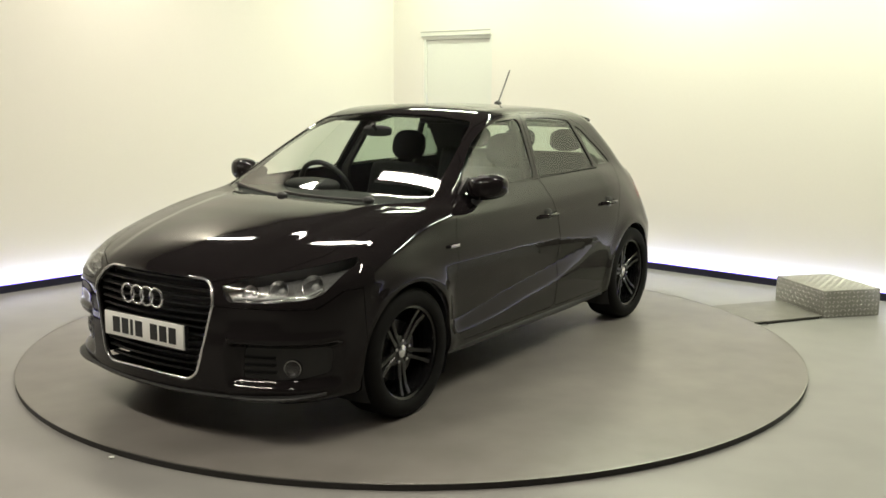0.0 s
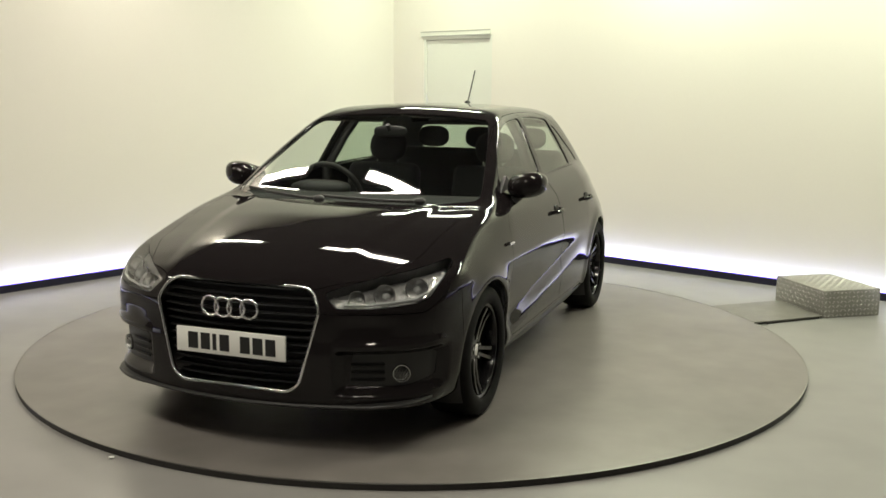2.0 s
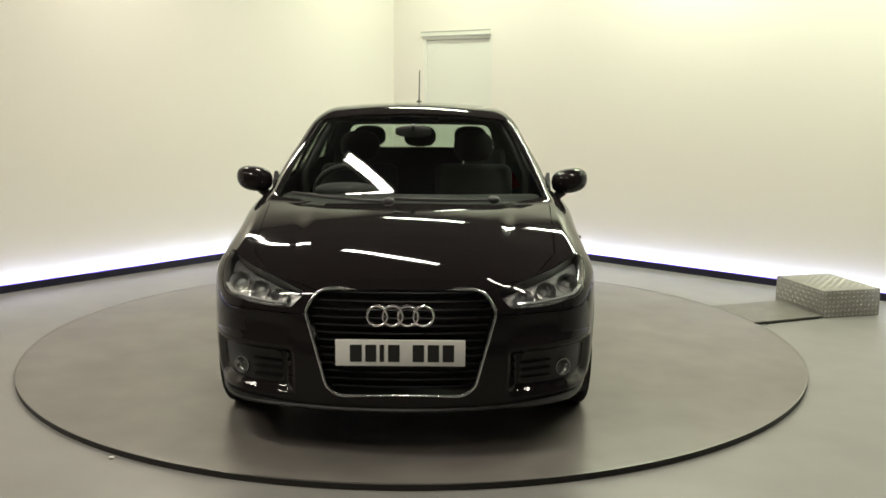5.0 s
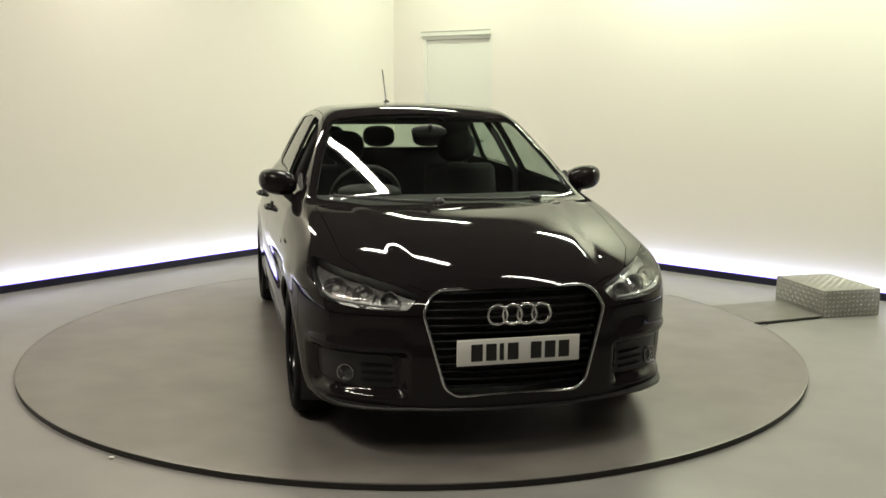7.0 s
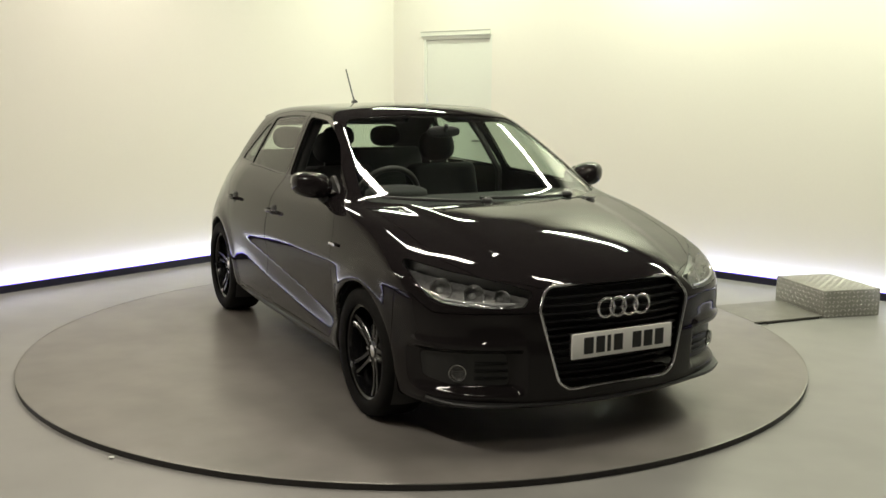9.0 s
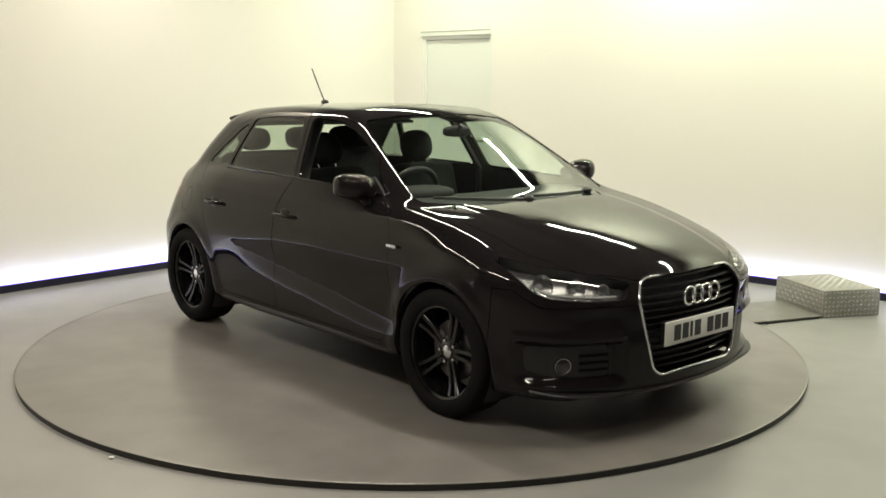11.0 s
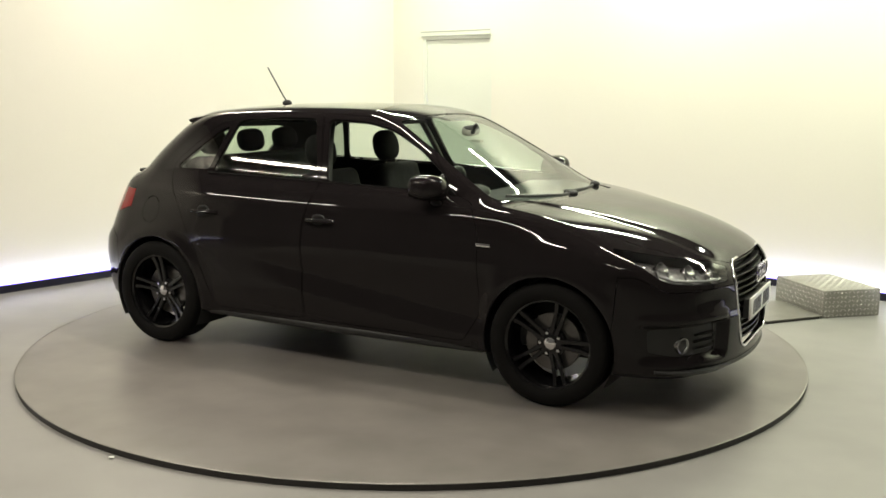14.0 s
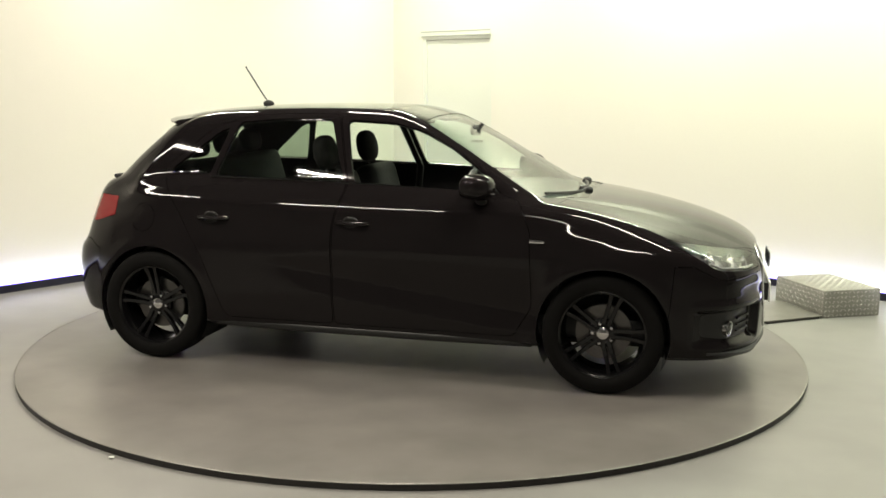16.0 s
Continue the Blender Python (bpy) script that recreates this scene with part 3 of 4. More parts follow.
def panel(name, bm, L, ident, keep, material, parent, label="", inset=0.0, depth=0.014, gap=0.0018):
    """One panel of the skin as a mesh of its own, its edges drawn in by the gap and turned inwards."""
    fs = [f for f in bm.faces if f[L] == ident and keep(f.calc_center_median())]
    if not fs:
        return None
    ids, co, polys = {}, [], []
    for f in fs:
        for v in f.verts:
            if v.index not in ids:
                ids[v.index] = len(co)
                co.append(v.co[:])
        polys.append([ids[v.index] for v in f.verts])
    P = np.array(co)
    N = field_normals(P)
    count = {}
    for p in polys:
        for a, b in zip(p, p[1:] + p[:1]):
            count.setdefault((min(a, b), max(a, b)), []).append((a, b))
    rim = [v[0] for v in count.values() if len(v) == 1]
    push = np.zeros_like(P)
    for a, b in rim:
        d = P[b] - P[a]
        n = np.cross(N[a] + N[b], d)
        n /= max(np.linalg.norm(n), 1e-9)
        push[a] += n
        push[b] += n
    ln = np.linalg.norm(push, axis=1, keepdims=True)
    push = np.where(ln > 0.2, push / np.maximum(ln, 1e-9), 0)
    P = P + push * gap - N * inset
    verts, norms = P.tolist(), N.tolist()
    if depth:
        turn = {}
        for a, b in rim:
            for v in (a, b):
                if v not in turn:
                    turn[v] = len(verts)
                    e0 = P[v]
                    verts += [e0.tolist(), (e0 - N[v] * depth).tolist()]
                    o = -push[v] * 0.9 + N[v] * 0.35
                    o = (o / max(np.linalg.norm(o), 1e-9)).tolist()
                    norms += [o, o]
            polys.append([turn[b], turn[a], turn[a] + 1, turn[b] + 1])
    me = bpy.data.meshes.new(name)
    me.from_pydata(verts, [], polys)
    me.shade_smooth()
    me.normals_split_custom_set_from_vertices(norms)
    me.materials.append(material)
    ob = new(name, me)
    ob.parent = parent
    return tagged(ob, label=label)


def wheel(parent, x, s, spin):
    """s = 1 on the car's left side, -1 on its right; the outer face looks along s."""
    w = new("wheel")
    w.parent = parent
    w.matrix_basis = pose(x, s * 0.745, WHEEL_R - 0.002, 0, 0, 0 if s > 0 else 180)
    tagged(w, label="wheel with gloss black five-spoke alloy rim")
    R = WHEEL_R
    prof = [(0.215, -0.10), (0.222, -0.106), (0.25, -0.110), (0.28, -0.107), (0.295, -0.096), (R - 0.001, -0.08), (R, -0.04), (R, 0.04), (R - 0.001, 0.08),
            (0.295, 0.096), (0.28, 0.107), (0.25, 0.110), (0.226, 0.106), (0.217, 0.098)]
    t = lathe(prof, 72)
    part("tyre", t, M_TYRE, w, "low profile black tyre")
    part("barrel", lathe([(0.219, 0.102), (0.223, 0.100), (0.222, 0.092), (0.208, 0.085), (0.200, 0.06), (0.196, -0.09), (0.215, -0.10)], 72), M_RIMS, w)
    part("brake_disc", lathe([(0.07, 0.012), (0.14, 0.012), (0.14, -0.012), (0.07, -0.012)], 48), M_BRAKE, w, "bare steel brake disc")
    part("hub", lathe([(0.0001, 0.050), (0.050, 0.050), (0.072, 0.038), (0.075, -0.05), (0.0001, -0.06)], 40), M_RIMS, w)
    for k in range(5):
        a = 2 * math.pi * k / 5 + radians(spin)
        bm = bmesh.new()
        for side in (-1, 1):
            # twin spoke arm from the hub to the rim, splayed outwards
            pts = [(0.045, 0.014, 0.050, 0.0135), (0.10, 0.0165, 0.052, 0.0105), (0.16, 0.0205, 0.060, 0.0105), (0.214, 0.028, 0.078, 0.0135)]
            rings = []
            for r, off, h, wd in pts:
                ring = []
                for dy, dw in ((-0.028, 0.8), (-0.004, 1.0), (0.0, 0.75), (0.0, -0.75), (-0.004, -1.0), (-0.028, -0.8)):
                    u, v = r, side * off + dw * wd
                    ring.append(bm.verts.new((u * math.cos(a) - v * math.sin(a), h + dy, u * math.sin(a) + v * math.cos(a))))
                rings.append(ring)
            for p, q in zip(rings, rings[1:]):
                for i in range(6):
                    bm.faces.new((p[i], p[(i + 1) % 6], q[(i + 1) % 6], q[i]))
            bm.faces.new(rings[-1])
        bmesh.ops.recalc_face_normals(bm, faces=bm.faces)
        part("spoke", bm, M_RIMS, w)
        b = lathe([(0.0001, 0.058), (0.007, 0.057), (0.009, 0.050), (0.009, 0.03)], 12)
        ang = a + math.pi / 5
        bmesh.ops.translate(b, vec=(0.052 * math.cos(ang), 0, 0.052 * math.sin(ang)), verts=b.verts)
        part("wheel_bolt", b, M_CHROME, w, "steel wheel bolt")
    part("centre_cap", lathe([(0.0001, 0.060), (0.022, 0.059), (0.029, 0.055), (0.030, 0.045)], 32), M_CHROME, w, "silver centre cap")
    return w


def mirrored(bm):
    bmesh.ops.scale(bm, vec=(1, -1, 1), verts=bm.verts)
    bmesh.ops.reverse_faces(bm, faces=bm.faces)
    return bm


def ellipsoid(cx, cy, cz, rx, ry, rz, e=1.0, u=24, v=16):
    """Rounded lump; e below 1 squares it off."""
    bm = bmesh.new()
    bmesh.ops.create_uvsphere(bm, u_segments=u, v_segments=v, radius=1)
    f = lambda t: math.copysign(abs(t) ** e, t)
    for p in bm.verts:
        p.co = (cx + rx * f(p.co.x), cy + ry * f(p.co.y), cz + rz * f(p.co.z))
    return bm


def front_x(y, z):
    lo, hi = 1.0, 2.3
    for _ in range(15):
        m = (lo + hi) / 2
        if body_field(np.array([m]), np.array([y]), np.array([z]))[0] < 0:
            lo = m
        else:
            hi = m
    return lo


def grille(car):
    g = part("grille_backing", prism([(0.99 * a, 0.27 + (b - 0.268) * 0.99) for a, b in GRILLE_P], 1.90, 1.905, "x"), M_TRIM, car, "black grille behind the slats", smooth=False)
    for i in range(13):
        z = 0.300 + i * 0.0315
        hw = np.interp(z, [0.268, 0.315, 0.61, 0.675, 0.70], [0.240, 0.308, 0.375, 0.335, 0.285]) - 0.006
        ys = np.linspace(-hw, hw, 13)
        bm = bmesh.new()
        rings = []
        for y in ys:
            x = front_x(y, z) - 0.022
            rings.append([bm.verts.new((x + a, y, z + b)) for a, b in ((-0.035, 0.004), (-0.002, 0.0065), (0.0, 0.002), (-0.004, -0.004), (-0.035, -0.004))])
        for p, q in zip(rings, rings[1:]):
            for k in range(5):
                bm.faces.new((p[k], p[(k + 1) % 5], q[(k + 1) % 5], q[k]))
        bmesh.ops.recalc_face_normals(bm, faces=bm.faces)
        part("grille_slat", bm, M_SLAT, car)
    rim = [(front_x(a, b) + 0.001, a, b) for a, b in rounded(GRILLE_P, 0.004, 2)]
    part("grille_surround", tube(rim, 0.0065, closed=True, n=10), M_CHROME, car, "chrome grille surround")
    for k in range(4):
        y = (k - 1.5) * 0.0615
        ring = [(front_x(0, 0.606) + 0.010, y + 0.0400 * math.cos(t), 0.604 + 0.0400 * math.sin(t)) for t in np.linspace(0, 2 * math.pi, 33)[:-1]]
        part("badge_ring", tube(ring, 0.0058, closed=True, n=10), M_CHROME, car, "polished chrome ring")
    xp = front_x(0, 0.455) + 0.004
    pl = part("number_plate", box(xp - 0.004, 0, 0.4525, 0.010, 0.520, 0.107, bevel=0.002), M_PLATE, car, "white front number plate with black print")
    for y, w in ((0.178, 0.048), (0.118, 0.044), (0.074, 0.018), (0.026, 0.046), (-0.072, 0.046), (-0.132, 0.046), (-0.192, 0.046)):
        part("plate_bar", box(xp + 0.0016, -y, 0.452, 0.002, w, 0.070), M_INK, pl, smooth=False)
    part("plate_holder", box(xp - 0.022, 0, 0.4525, 0.028, 0.50, 0.095), M_TRIM, car, smooth=False)


def headlamp(car, bm, L, s):
    k = lambda c: c.y * s > 0 and c.x > 1
    lens = panel("headlamp", bm, L, LAMP, k, M_LENS, car, "clear headlamp lens over bright reflectors", gap=0.001, depth=0.0)
    lens.visible_shadow = False
    panel("housing", bm, L, LAMP, k, M_LAMPBOX, lens, "dark silver headlamp housing", inset=0.055, depth=0.0, gap=0.004)
    cup = panel("bezel", bm, L, LAMP, k, M_CHROME_DULL, lens, "dark inner bezel", inset=0.002, depth=0.08, gap=0.001)
    # keep only the turned-in wall of the bezel
    b = bmesh.new()
    b.from_mesh(cup.data)
    n = sum(1 for f in bm.faces if f[L] == LAMP and k(f.calc_center_median()))
    b.faces.ensure_lookup_table()
    bmesh.ops.delete(b, geom=list(b.faces)[:n], context="FACES")
    b.to_mesh(cup.data)
    b.free()
    for y, z, r in ((0.715, 0.700, 0.046), (0.612, 0.682, 0.043), (0.515, 0.666, 0.035)):
        p0 = np.array([[front_x(y, z), y, z]])
        n = field_normals(p0)[0]
        ax = Vector((n[0] * 0.6 + 0.5, n[1] * 0.6, n[2] * 0.4)).normalized()
        c0 = Vector(p0[0]) - Vector(n) * 0.030
        ax.y, c0.y = ax.y * s, c0.y * s
        m = Matrix.Translation(c0) @ ax.to_track_quat("Y", "Z").to_matrix().to_4x4()
        c = lathe([(r * 0.30, -0.06), (r * 0.55, -0.052), (r * 0.8, -0.036), (r * 0.95, -0.015), (r, 0.0), (r * 1.05, 0.001), (r * 1.05, -0.006)], 28)
        bmesh.ops.transform(c, matrix=m, verts=c.verts)
        part("reflector", c, M_MIRROR, lens, "bright bowl reflector")
        p = ellipsoid(0, -0.035, 0, r * 0.42, r * 0.35, r * 0.42)
        bmesh.ops.transform(p, matrix=m, verts=p.verts)
        part("projector_lens", p, M_BULB, lens, "glass projector lens")
    # light bar along the lower edge
    pts = [(front_x(y, z) - 0.02, s * y, z) for y, z in ((0.47, 0.630), (0.55, 0.630), (0.65, 0.637), (0.72, 0.645), (0.755, 0.668))]
    part("light_bar", tube(pts, 0.007, n=8), M_BULB, lens, "pale daytime light bar")


def fog_lamp(car, bm, L, s):
    k = lambda c: c.y * s > 0
    panel("side_intake", bm, L, INTAKE, k, M_TRIM, car, "black recessed lower air intake", inset=0.003, depth=0.0, gap=-0.004)
    x = front_x(0.680, 0.340)
    m = pose(x + 0.010, s * 0.680, 0.340, 0, 0, s * 28) @ pose(0, 0, 0, 0, 0, -90)
    c = lathe([(0.0001, -0.024), (0.018, -0.020), (0.029, -0.009), (0.033, 0.0), (0.037, 0.001), (0.039, -0.02)], 28)
    bmesh.ops.transform(c, matrix=m, verts=c.verts)
    f = part("fog_lamp", c, M_MIRROR_DIM, car, "round fog lamp in the bumper")
    c = lathe([(0.0001, 0.005), (0.016, 0.004), (0.033, 0.001)], 28)
    bmesh.ops.transform(c, matrix=m, verts=c.verts)
    part("lens", c, M_LENS, f).visible_shadow = False
    for dz in (0.318, 0.350, 0.382):
        pts = [(front_x(y, dz) + 0.004, s * y, dz) for y in np.linspace(0.495, 0.62, 6)]
        part("intake_fin", tube(pts, 0.0055, n=6), M_SLAT, car)


def door_mirror(car, s):
    bm = ellipsoid(0.60, s * 0.848, 1.014, 0.085, 0.098, 0.066, 0.80)
    for v in bm.verts:  # rounded at the front, flat where the glass sits
        if v.co.x < 0.56:
            v.co.x = 0.56 + (v.co.x - 0.56) * 0.35
        v.co.x -= 0.35 * max(0, abs(v.co.y) - 0.85)
        v.co.z += 0.10 * (abs(v.co.y) - 0.85)
    mir = part("door_mirror", bm, M_PAINT, car, "gloss black door mirror")
    part("mirror_foot", tube([(0.60, s * 0.755, 0.925), (0.605, s * 0.785, 0.936), (0.605, s * 0.805, 0.955), (0.60, s * 0.83, 0.985)], 0.032, n=10, flat=0.7), M_TRIM, mir)
    g = ellipsoid(0.526, s * 0.850, 1.012, 0.003, 0.085, 0.048, 0.7)
    part("mirror_glass", g, M_MIRROR, mir, "silvered mirror glass")
    part("indicator", tube([(0.672, s * 0.79, 1.005), (0.665, s * 0.85, 1.008), (0.635, s * 0.91, 1.012)], 0.006, n=6), M_TRIM, mir)
    part("sail_panel", prism(rounded([(0.70, 0.965), (0.55, 0.968), (0.535, 1.02), (0.60, 1.06)], 0.012), s * 0.722, s * 0.738, "y"), M_TRIM, car, smooth=False)


def seat(car, x, y, name="front_seat"):
    st = new(name)
    st.parent = car
    tagged(st, label="dark cloth car seat")
    part("cushion", box(x, y, 0.56, 0.50, 0.50, 0.16, bevel=0.06, segs=4), M_CLOTH, st)
    part("backrest", box(0, 0, 0, 0.14, 0.48, 0.48, bevel=0.055, segs=4, m=pose(x - 0.30, y, 0.795, 0, -16, 0)), M_CLOTH, st)
    hr = ellipsoid(0, 0, 0, 0.052, 0.125, 0.100, 0.8)
    bmesh.ops.transform(hr, matrix=pose(x - 0.41, y, 1.135, 0, -12, 0), verts=hr.verts)
    part("headrest", hr, M_CLOTH, st)
    for d in (-0.06, 0.06):
        part("headrest_post", tube([(x - 0.365, y + d, 1.00), (x - 0.40, y + d, 1.10)], 0.006, n=6), M_CHROME, st)


def interior(car, bm, L):
    # lining inside the pillars, roof and doors
    fs = [f for f in bm.faces if f[L] in (SHELL, DOORF, DOORR, HATCH_ID)]
    ids, co, polys = {}, [], []
    for f in fs:
        c = f.calc_center_median()
        if c.x > 1.0 or c.z < 0.45:
            continue
        for v in f.verts:
            if v.index not in ids:
                ids[v.index] = len(co)
                co.append(v.co[:])
        polys.append([ids[v.index] for v in f.verts][::-1])
    P = np.array(co)
    P = P - field_normals(P) * 0.022
    me = bpy.data.meshes.new("interior_lining")
    me.from_pydata(P.tolist(), [], polys)
    me.shade_smooth()
    me.materials.append(M_LINER)
    ob = new("interior_lining", me)
    ob.parent = car
    tagged(ob, label="dark charcoal roof and pillar lining")
    part("floor_pan", box(-0.15, 0, 0.30, 3.2, 1.40, 0.12, bevel=0.03), M_TRIM, car)
    part("firewall", box(0.98, 0, 0.60, 0.03, 1.36, 0.56), M_TRIM, car, smooth=False)
    dash = bmesh.new()
    prof = [(0.98, 0.60), (0.98, 0.925), (0.80, 0.945), (0.55, 0.93), (0.47, 0.90), (0.45, 0.82), (0.52, 0.66)]
    rings = [[dash.verts.new((x - 0.06 * (y / 0.66) ** 2, y, z)) for x, z in prof] for y in np.linspace(-0.67, 0.67, 13)]
    for p, q in zip(rings, rings[1:]):
        for k in range(len(prof)):
            dash.faces.new((p[k], p[(k + 1) % 7], q[(k + 1) % 7], q[k]))
    bmesh.ops.recalc_face_normals(dash, faces=dash.faces)
    part("dashboard", dash, M_LINER, car, "dark grey moulded dashboard")
    for y in (-0.52, 0.52, -0.1, 0.1):
        v = lathe([(0.030, 0.0), (0.042, 0.004), (0.045, -0.01)], 24)
        bmesh.ops.transform(v, matrix=pose(0.455 - 0.06 * (y / 0.66) ** 2, y, 0.868, 0, 0, 90), verts=v.verts)
        part("air_vent", v, M_CHROME, car, "round air vent ring")
    part("instrument_hood", ellipsoid(0.55, -0.36, 0.945, 0.12, 0.17, 0.045, 0.8), M_LINER, car)
    sw = pose(0.42, -0.36, 0.905, 0, 24, 0)
    ring = [sw @ Vector((0, 0.185 * math.cos(t), 0.185 * math.sin(t))) for t in np.linspace(0, 2 * math.pi, 37)[:-1]]
    wheel_ob = part("steering_wheel", tube(ring, 0.016, closed=True, n=10), M_TRIM, car, "black leather steering wheel")
    b = ellipsoid(0, 0, 0, 0.03, 0.075, 0.065, 0.8)
    bmesh.ops.transform(b, matrix=sw, verts=b.verts)
    part("airbag_cover", b, M_TRIM, wheel_ob)
    for t in (0, math.pi, 1.5 * math.pi):
        part("spoke", tube([sw @ Vector((0, 0.05 * math.cos(t), 0.05 * math.sin(t))), sw @ Vector((0, 0.18 * math.cos(t), 0.18 * math.sin(t)))], 0.013, n=8), M_TRIM, wheel_ob)
    part("steering_column", tube([(0.44, -0.36, 0.90), (0.75, -0.36, 0.76)], 0.045, n=12), M_TRIM, car)
    for y in (-0.36, 0.36):
        seat(car, 0.02, y)
    part("rear_bench", box(-0.80, 0, 0.58, 0.48, 1.22, 0.16, bevel=0.05, segs=4), M_CLOTH, car)
    part("rear_backrest", box(0, 0, 0, 0.14, 1.22, 0.52, bevel=0.05, segs=4, m=pose(-1.10, 0, 0.83, 0, -16, 0)), M_CLOTH, car)
    for y in (-0.36, 0.0, 0.36):
        hr = ellipsoid(0, 0, 0, 0.05, 0.115, 0.075, 0.75)
        bmesh.ops.transform(hr, matrix=pose(-1.20, y, 1.16, 0, -10, 0), verts=hr.verts)
        part("rear_headrest", hr, M_CLOTH, car)
    part("parcel_shelf", box(-1.42, 0, 0.985, 0.42, 1.12, 0.02, bevel=0.006), M_LINER, car)
    part("rear_mirror", ellipsoid(0.40, 0, 1.262, 0.022, 0.100, 0.031, 0.7), M_LINER, car, "black interior mirror")
    part("mirror_stalk", tube([(0.41, 0, 1.265), (0.44, 0, 1.30)], 0.012, n=8), M_TRIM, car)
    for y in (-0.33, 0.33):
        part("sun_visor", box(0, 0, 0, 0.13, 0.38, 0.018, bevel=0.007, m=pose(0.13, y, 1.325, 0, 12, 0)), M_LINER, car)
    for s in (-1, 1):
        part("b_pillar_trim", tube([(-0.170, s * 0.70, 0.50), (-0.125, s * 0.675, 0.99), (-0.190, s * 0.575, 1.20), (-0.228, s * 0.49, 1.33)], 0.032, n=10, flat=0.6), M_TRIM, car)


def door_handle(car, x, s):
    y = 0.842
    cup = ellipsoid(x - 0.012, s * (y - 0.002), 0.800, 0.046, 0.010, 0.040, 0.9)
    h = part("door_handle", tube([(x - 0.085, s * y, 0.806), (x - 0.065, s * (y + 0.028), 0.808), (x, s * (y + 0.036), 0.808), (x + 0.065, s * (y + 0.028), 0.807), (x + 0.085, s * y, 0.804)], 0.0125, n=10, flat=0.9),
             M_PAINT, car, "gloss black pull handle")
    part("handle_cup", cup, M_SLAT, h)


def arch_liner(car, x, s):
    prof = [(ARCH_R + 0.003, 0.855 - 0.02), (ARCH_R + 0.012, 0.78), (ARCH_R + 0.012, 0.54), (0.2, 0.535), (0.0001, 0.535)]
    bm = bmesh.new()
    n = 40
    rings = []
    for r, y in prof:
        rings.append([bm.verts.new((x + r * math.cos(a), s * y, 0.305 + r * math.sin(a))) for a in np.linspace(-0.55, math.pi + 0.55, n)])
    for p, q in zip(rings, rings[1:]):
        for i in range(n - 1):
            bm.faces.new((p[i], p[i + 1], q[i + 1], q[i]))
    bmesh.ops.recalc_face_normals(bm, faces=bm.faces)
    part("wheel_arch_liner", bm, M_TRIM, car, "matt black wheel arch liner")


def wiper(car, y0, y1):
    z_at = lambda y: 0.940 + 0.012 * (abs(y) / 0.6) ** 2
    x_at = lambda y, z: float(SCREEN(z)) - 0.13 * (y / 0.65) ** 2 + 0.012
    pts = [(x_at(y, z) + 0.006, y, z) for y, z in ((y, z_at(y) + 0.004 + 0.03 * abs(y - y0)) for y in np.linspace(y0, y1, 7))]
    w = part("wiper", tube(pts, 0.008, n=6), M_TRIM, car, "black wiper arm at rest")
    part("pivot", ellipsoid(pts[0][0] + 0.01, y0, pts[0][2] + 0.004, 0.028, 0.03, 0.020), M_TRIM, w)


M_LAMPBOX = mat("grey_lamp_housing", (0.30, 0.30, 0.30), 0.32, metal=0.7, vary=0.8, scale=35, fine=90, bump=0.012)
M_CHROME_DULL = mat("dark_lamp_bezel", (0.04, 0.04, 0.04), 0.3, metal=0.2, vary=0.2, scale=30)
M_MIRROR = mat("silvered_reflector", (0.86, 0.86, 0.86), 0.16, metal=1.0, vary=0.05, scale=40)
M_MIRROR_DIM = mat("fog_reflector", (0.34, 0.34, 0.34), 0.25, metal=1.0, vary=0.1, scale=40)
M_SLAT = mat("black_grille_plastic", (0.005, 0.005, 0.005), 0.35, vary=0.2, scale=40, spec=0.3)
M_BULB = mat("pale_glass", (0.32, 0.33, 0.33), 0.08, vary=0.05, scale=20, coat=1.0)


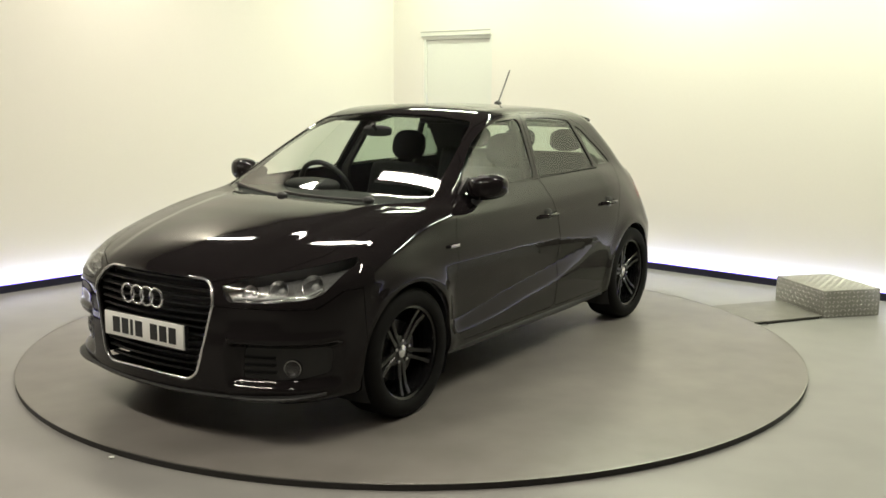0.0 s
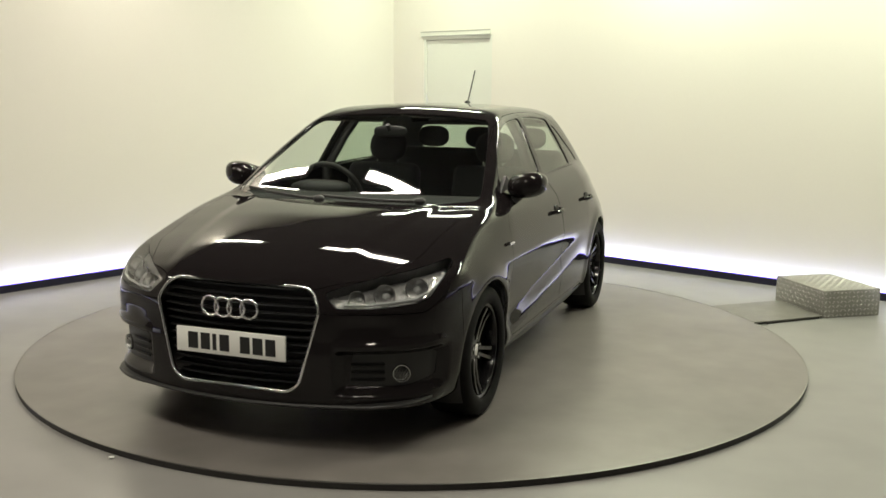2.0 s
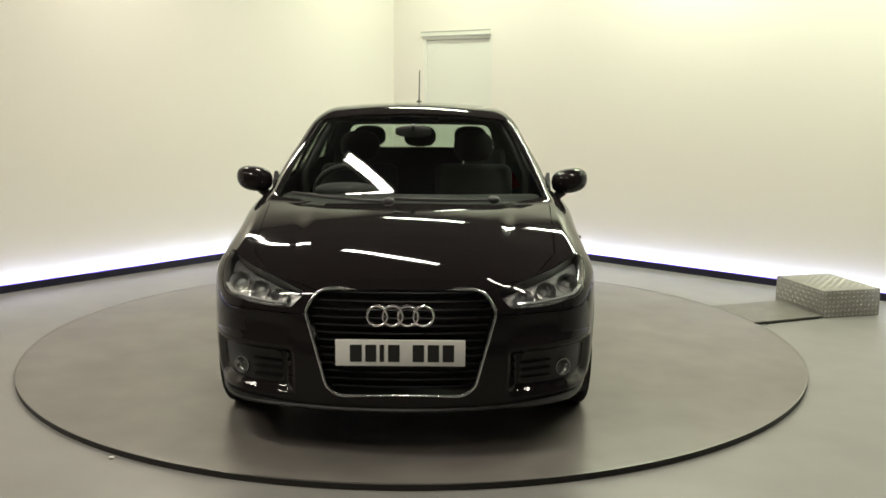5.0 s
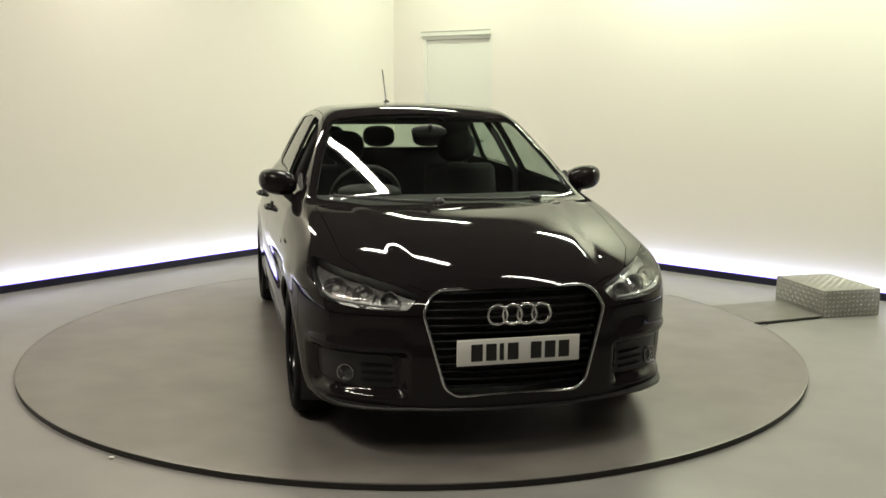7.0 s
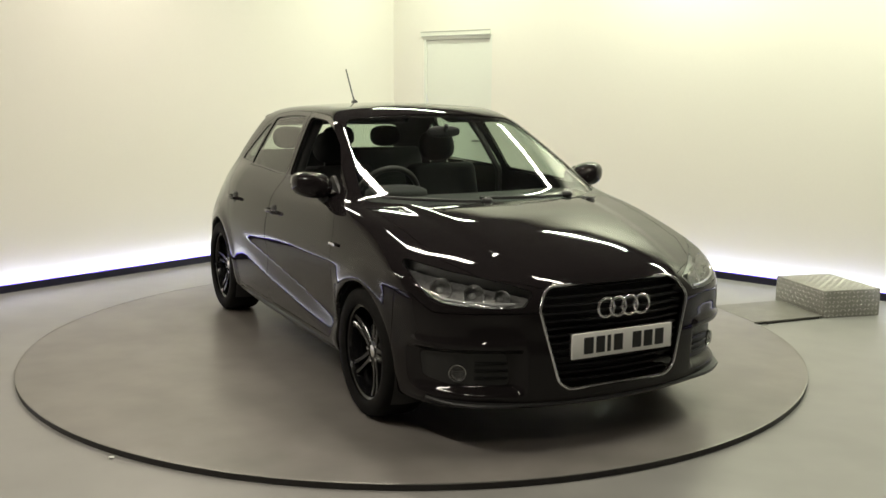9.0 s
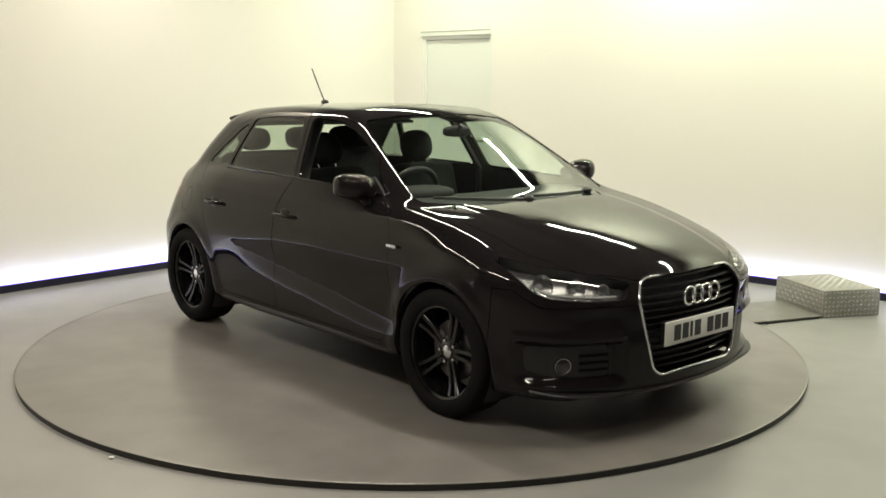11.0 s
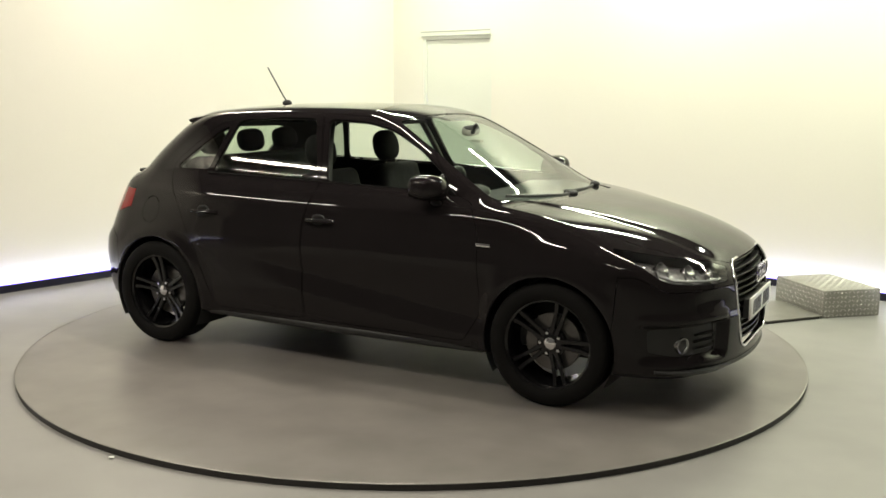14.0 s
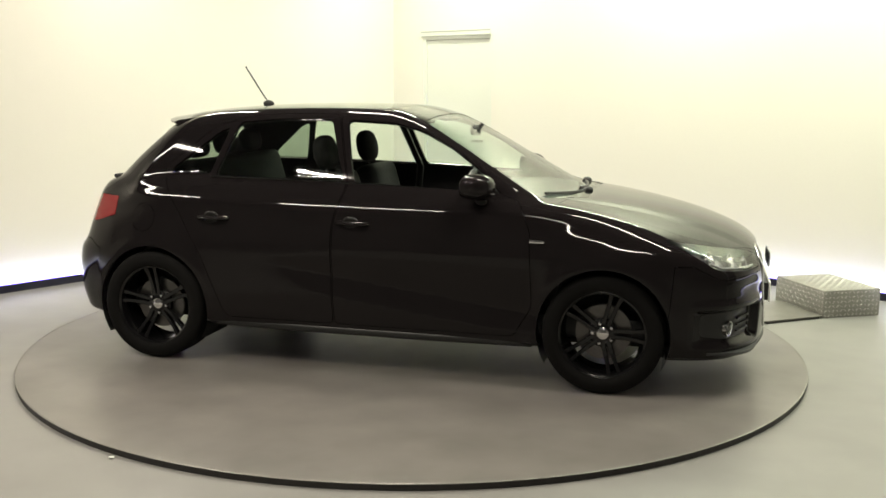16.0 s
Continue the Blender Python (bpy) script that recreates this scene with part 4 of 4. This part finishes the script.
def build_car():
    car = thing("car", "gloss black five-door hatchback with black alloy wheels", "car")
    bm, L = cut_panels()
    bm.verts.index_update()
    every = lambda c: True
    panel("body_shell", bm, L, SHELL, every, M_PAINT, car, "gloss black body shell")
    panel("bonnet", bm, L, BONNET_ID, every, M_PAINT, car)
    panel("front_bumper", bm, L, BUMP_F, every, M_PAINT, car)
    panel("rear_bumper", bm, L, BUMP_R, every, M_PAINT, car)
    hatch = panel("tailgate", bm, L, HATCH_ID, every, M_PAINT, car)
    panel("fuel_flap", bm, L, FLAP, every, M_PAINT, car)
    panel("windscreen", bm, L, G_SCREEN, every, M_GLASS, car, "clear windscreen", inset=0.004, depth=0.006, gap=0.0).visible_shadow = False
    panel("rear_window", bm, L, G_HATCH, every, M_PRIV, car, "tinted rear window", inset=0.004, depth=0.006, gap=0.0).visible_shadow = False
    for s in (1, -1):
        k = lambda c, s=s: c.y * s > 0
        df = panel("front_door", bm, L, DOORF, k, M_PAINT, car)
        dr = panel("rear_door", bm, L, DOORR, k, M_PAINT, car)
        if s > 0:  # the driver's window on the other side is wound down
            panel("door_glass", bm, L, G_FRONT, k, M_GLASS, df, "clear side window", inset=0.006, depth=0.006, gap=0.0).visible_shadow = False
        panel("door_glass", bm, L, G_REAR, k, M_PRIV, dr, "tinted side window", inset=0.006, depth=0.006, gap=0.0).visible_shadow = False
        panel("quarter_glass", bm, L, G_QUARTER, k, M_QUARTER, dr, "dark tinted quarter window", inset=0.004, depth=0.006, gap=0.0).visible_shadow = False
        door_handle(df, -0.062, s)
        door_handle(dr, -0.855, s)
        panel("tail_lamp", bm, L, TAIL, k, M_RED, car, "red tail lamp")
        headlamp(car, bm, L, s)
        fog_lamp(car, bm, L, s)
        door_mirror(car, s)
        for hub in (AXLE, -AXLE):
            arch_liner(car, hub, s)
            wheel(car, hub, s, {(True, 1): -90, (False, 1): -60, (True, -1): 180, (False, -1): 154}[hub > 0, s])
        part("side_badge", box(0.904, s * 0.866, 0.757, 0.075, 0.006, 0.016, bevel=0.002), M_CHROME, car, "small silver badge")
        part("window_trim", tube([(x, s * (0.738 - 0.012 * ((x + 0.1) / 0.8) ** 2), z) for x, z in ((-0.92, 1.018), (-0.5, 1.013), (-0.1, 1.003), (0.3, 0.991), (0.67, 0.972))], 0.006, n=6), M_GLOSSBLK, car)
    grille(car)
    interior(car, bm, L)
    bm.free()
    # underside, splitter, sills
    part("grille_tray", box(1.78, 0, 0.232, 0.36, 0.80, 0.02, bevel=0.004), M_TRIM, car)
    part("undertray", box(0, 0, 0.20, 3.3, 1.15, 0.03, bevel=0.01), M_TRIM, car)
    bm = bmesh.new()
    rings = []
    for y in np.linspace(-0.775, 0.775, 41):
        z = 0.205 + 0.012 * (abs(y) / 0.7) ** 3
        x, out = front_x(y, z + 0.03), 0.005 + 0.022 * float(smooth_step(0.40, 0.62, abs(y))) * (1 - float(smooth_step(0.70, 0.775, abs(y))))
        nx, ny = Vector((1.0, 1.1 * (y / 0.8) ** 3, 0)).normalized()[:2]
        rings.append([bm.verts.new((x + nx * d, y + ny * d, z + h)) for d, h in ((-0.05, 0.022), (out - 0.004, 0.010), (out, 0.004), (out - 0.004, -0.004), (-0.05, -0.008))])
    for p, q in zip(rings, rings[1:]):
        for k in range(5):
            bm.faces.new((p[k], p[(k + 1) % 5], q[(k + 1) % 5], q[k]))
    bm.faces.new(rings[0])
    bm.faces.new(rings[-1])
    bmesh.ops.recalc_face_normals(bm, faces=bm.faces)
    part("front_splitter", bm, M_TRIM, car, "gloss black front splitter lip")
    for s in (1, -1):
        part("side_skirt", tube([(-0.86, s * 0.800, 0.232), (-0.4, s * 0.812, 0.229), (0.4, s * 0.812, 0.229), (0.88, s * 0.800, 0.232)], 0.026, n=10), M_TRIM, car)
    # roof spoiler
    sp = bmesh.new()
    rings = []
    for y in np.linspace(-0.51, 0.51, 17):
        d = 0.20 * (abs(y) / 0.5) ** 2.2
        z = 1.318 - 0.012 * (y / 0.5) ** 2
        rings.append([sp.verts.new(p) for p in ((-1.28 + d, y, z + 0.030), (-1.43 + d, y, z + 0.006), (-1.462 + d, y, z - 0.004), (-1.462 + d, y, z - 0.014), (-1.36 + d, y, z - 0.045))])
    for p, q in zip(rings, rings[1:]):
        for k in range(5):
            sp.faces.new((p[k], p[(k + 1) % 5], q[(k + 1) % 5], q[k]))
    sp.faces.new(rings[0])
    sp.faces.new(rings[-1])
    bmesh.ops.recalc_face_normals(sp, faces=sp.faces)
    part("roof_spoiler", sp, M_PAINT, car, "gloss black roof spoiler")
    ant = part("aerial", tube([(-0.90, 0, 1.405), (-0.940, 0, 1.460), (-1.048, 0, 1.622)], 0.0045, n=8), M_TRIM, car, "thin black roof aerial")
    part("aerial_base", ellipsoid(-0.90, 0, 1.400, 0.035, 0.02, 0.022), M_TRIM, ant)
    wiper(car, 0.42, -0.12)
    wiper(car, -0.10, -0.60)
    return car


studio()
for row in TUBES:
    ceiling_light(*row)
deck = turntable()
drive_housing()
paper_scrap()
the_car = build_car()

TURN0, RATE = -125.86, 6.866      # the car's heading in degrees and degrees per second
OFF_X, OFF_Y = -0.037, -0.008     # the car stands slightly off the turntable's centre


def motions():
    """Deck and car turn together at a steady rate."""
    rows_car, rows_deck = [], []
    for i in range(33):
        t = i * 0.5
        a = TURN0 + RATE * t
        spin = pose(0, 0, 0, 0, 0, a)
        rows_deck.append((t, spin))
        rows_car.append((t, spin @ pose(OFF_X, OFF_Y, 0)))
    walk(deck, rows_deck)
    walk(the_car, rows_car)


motions()
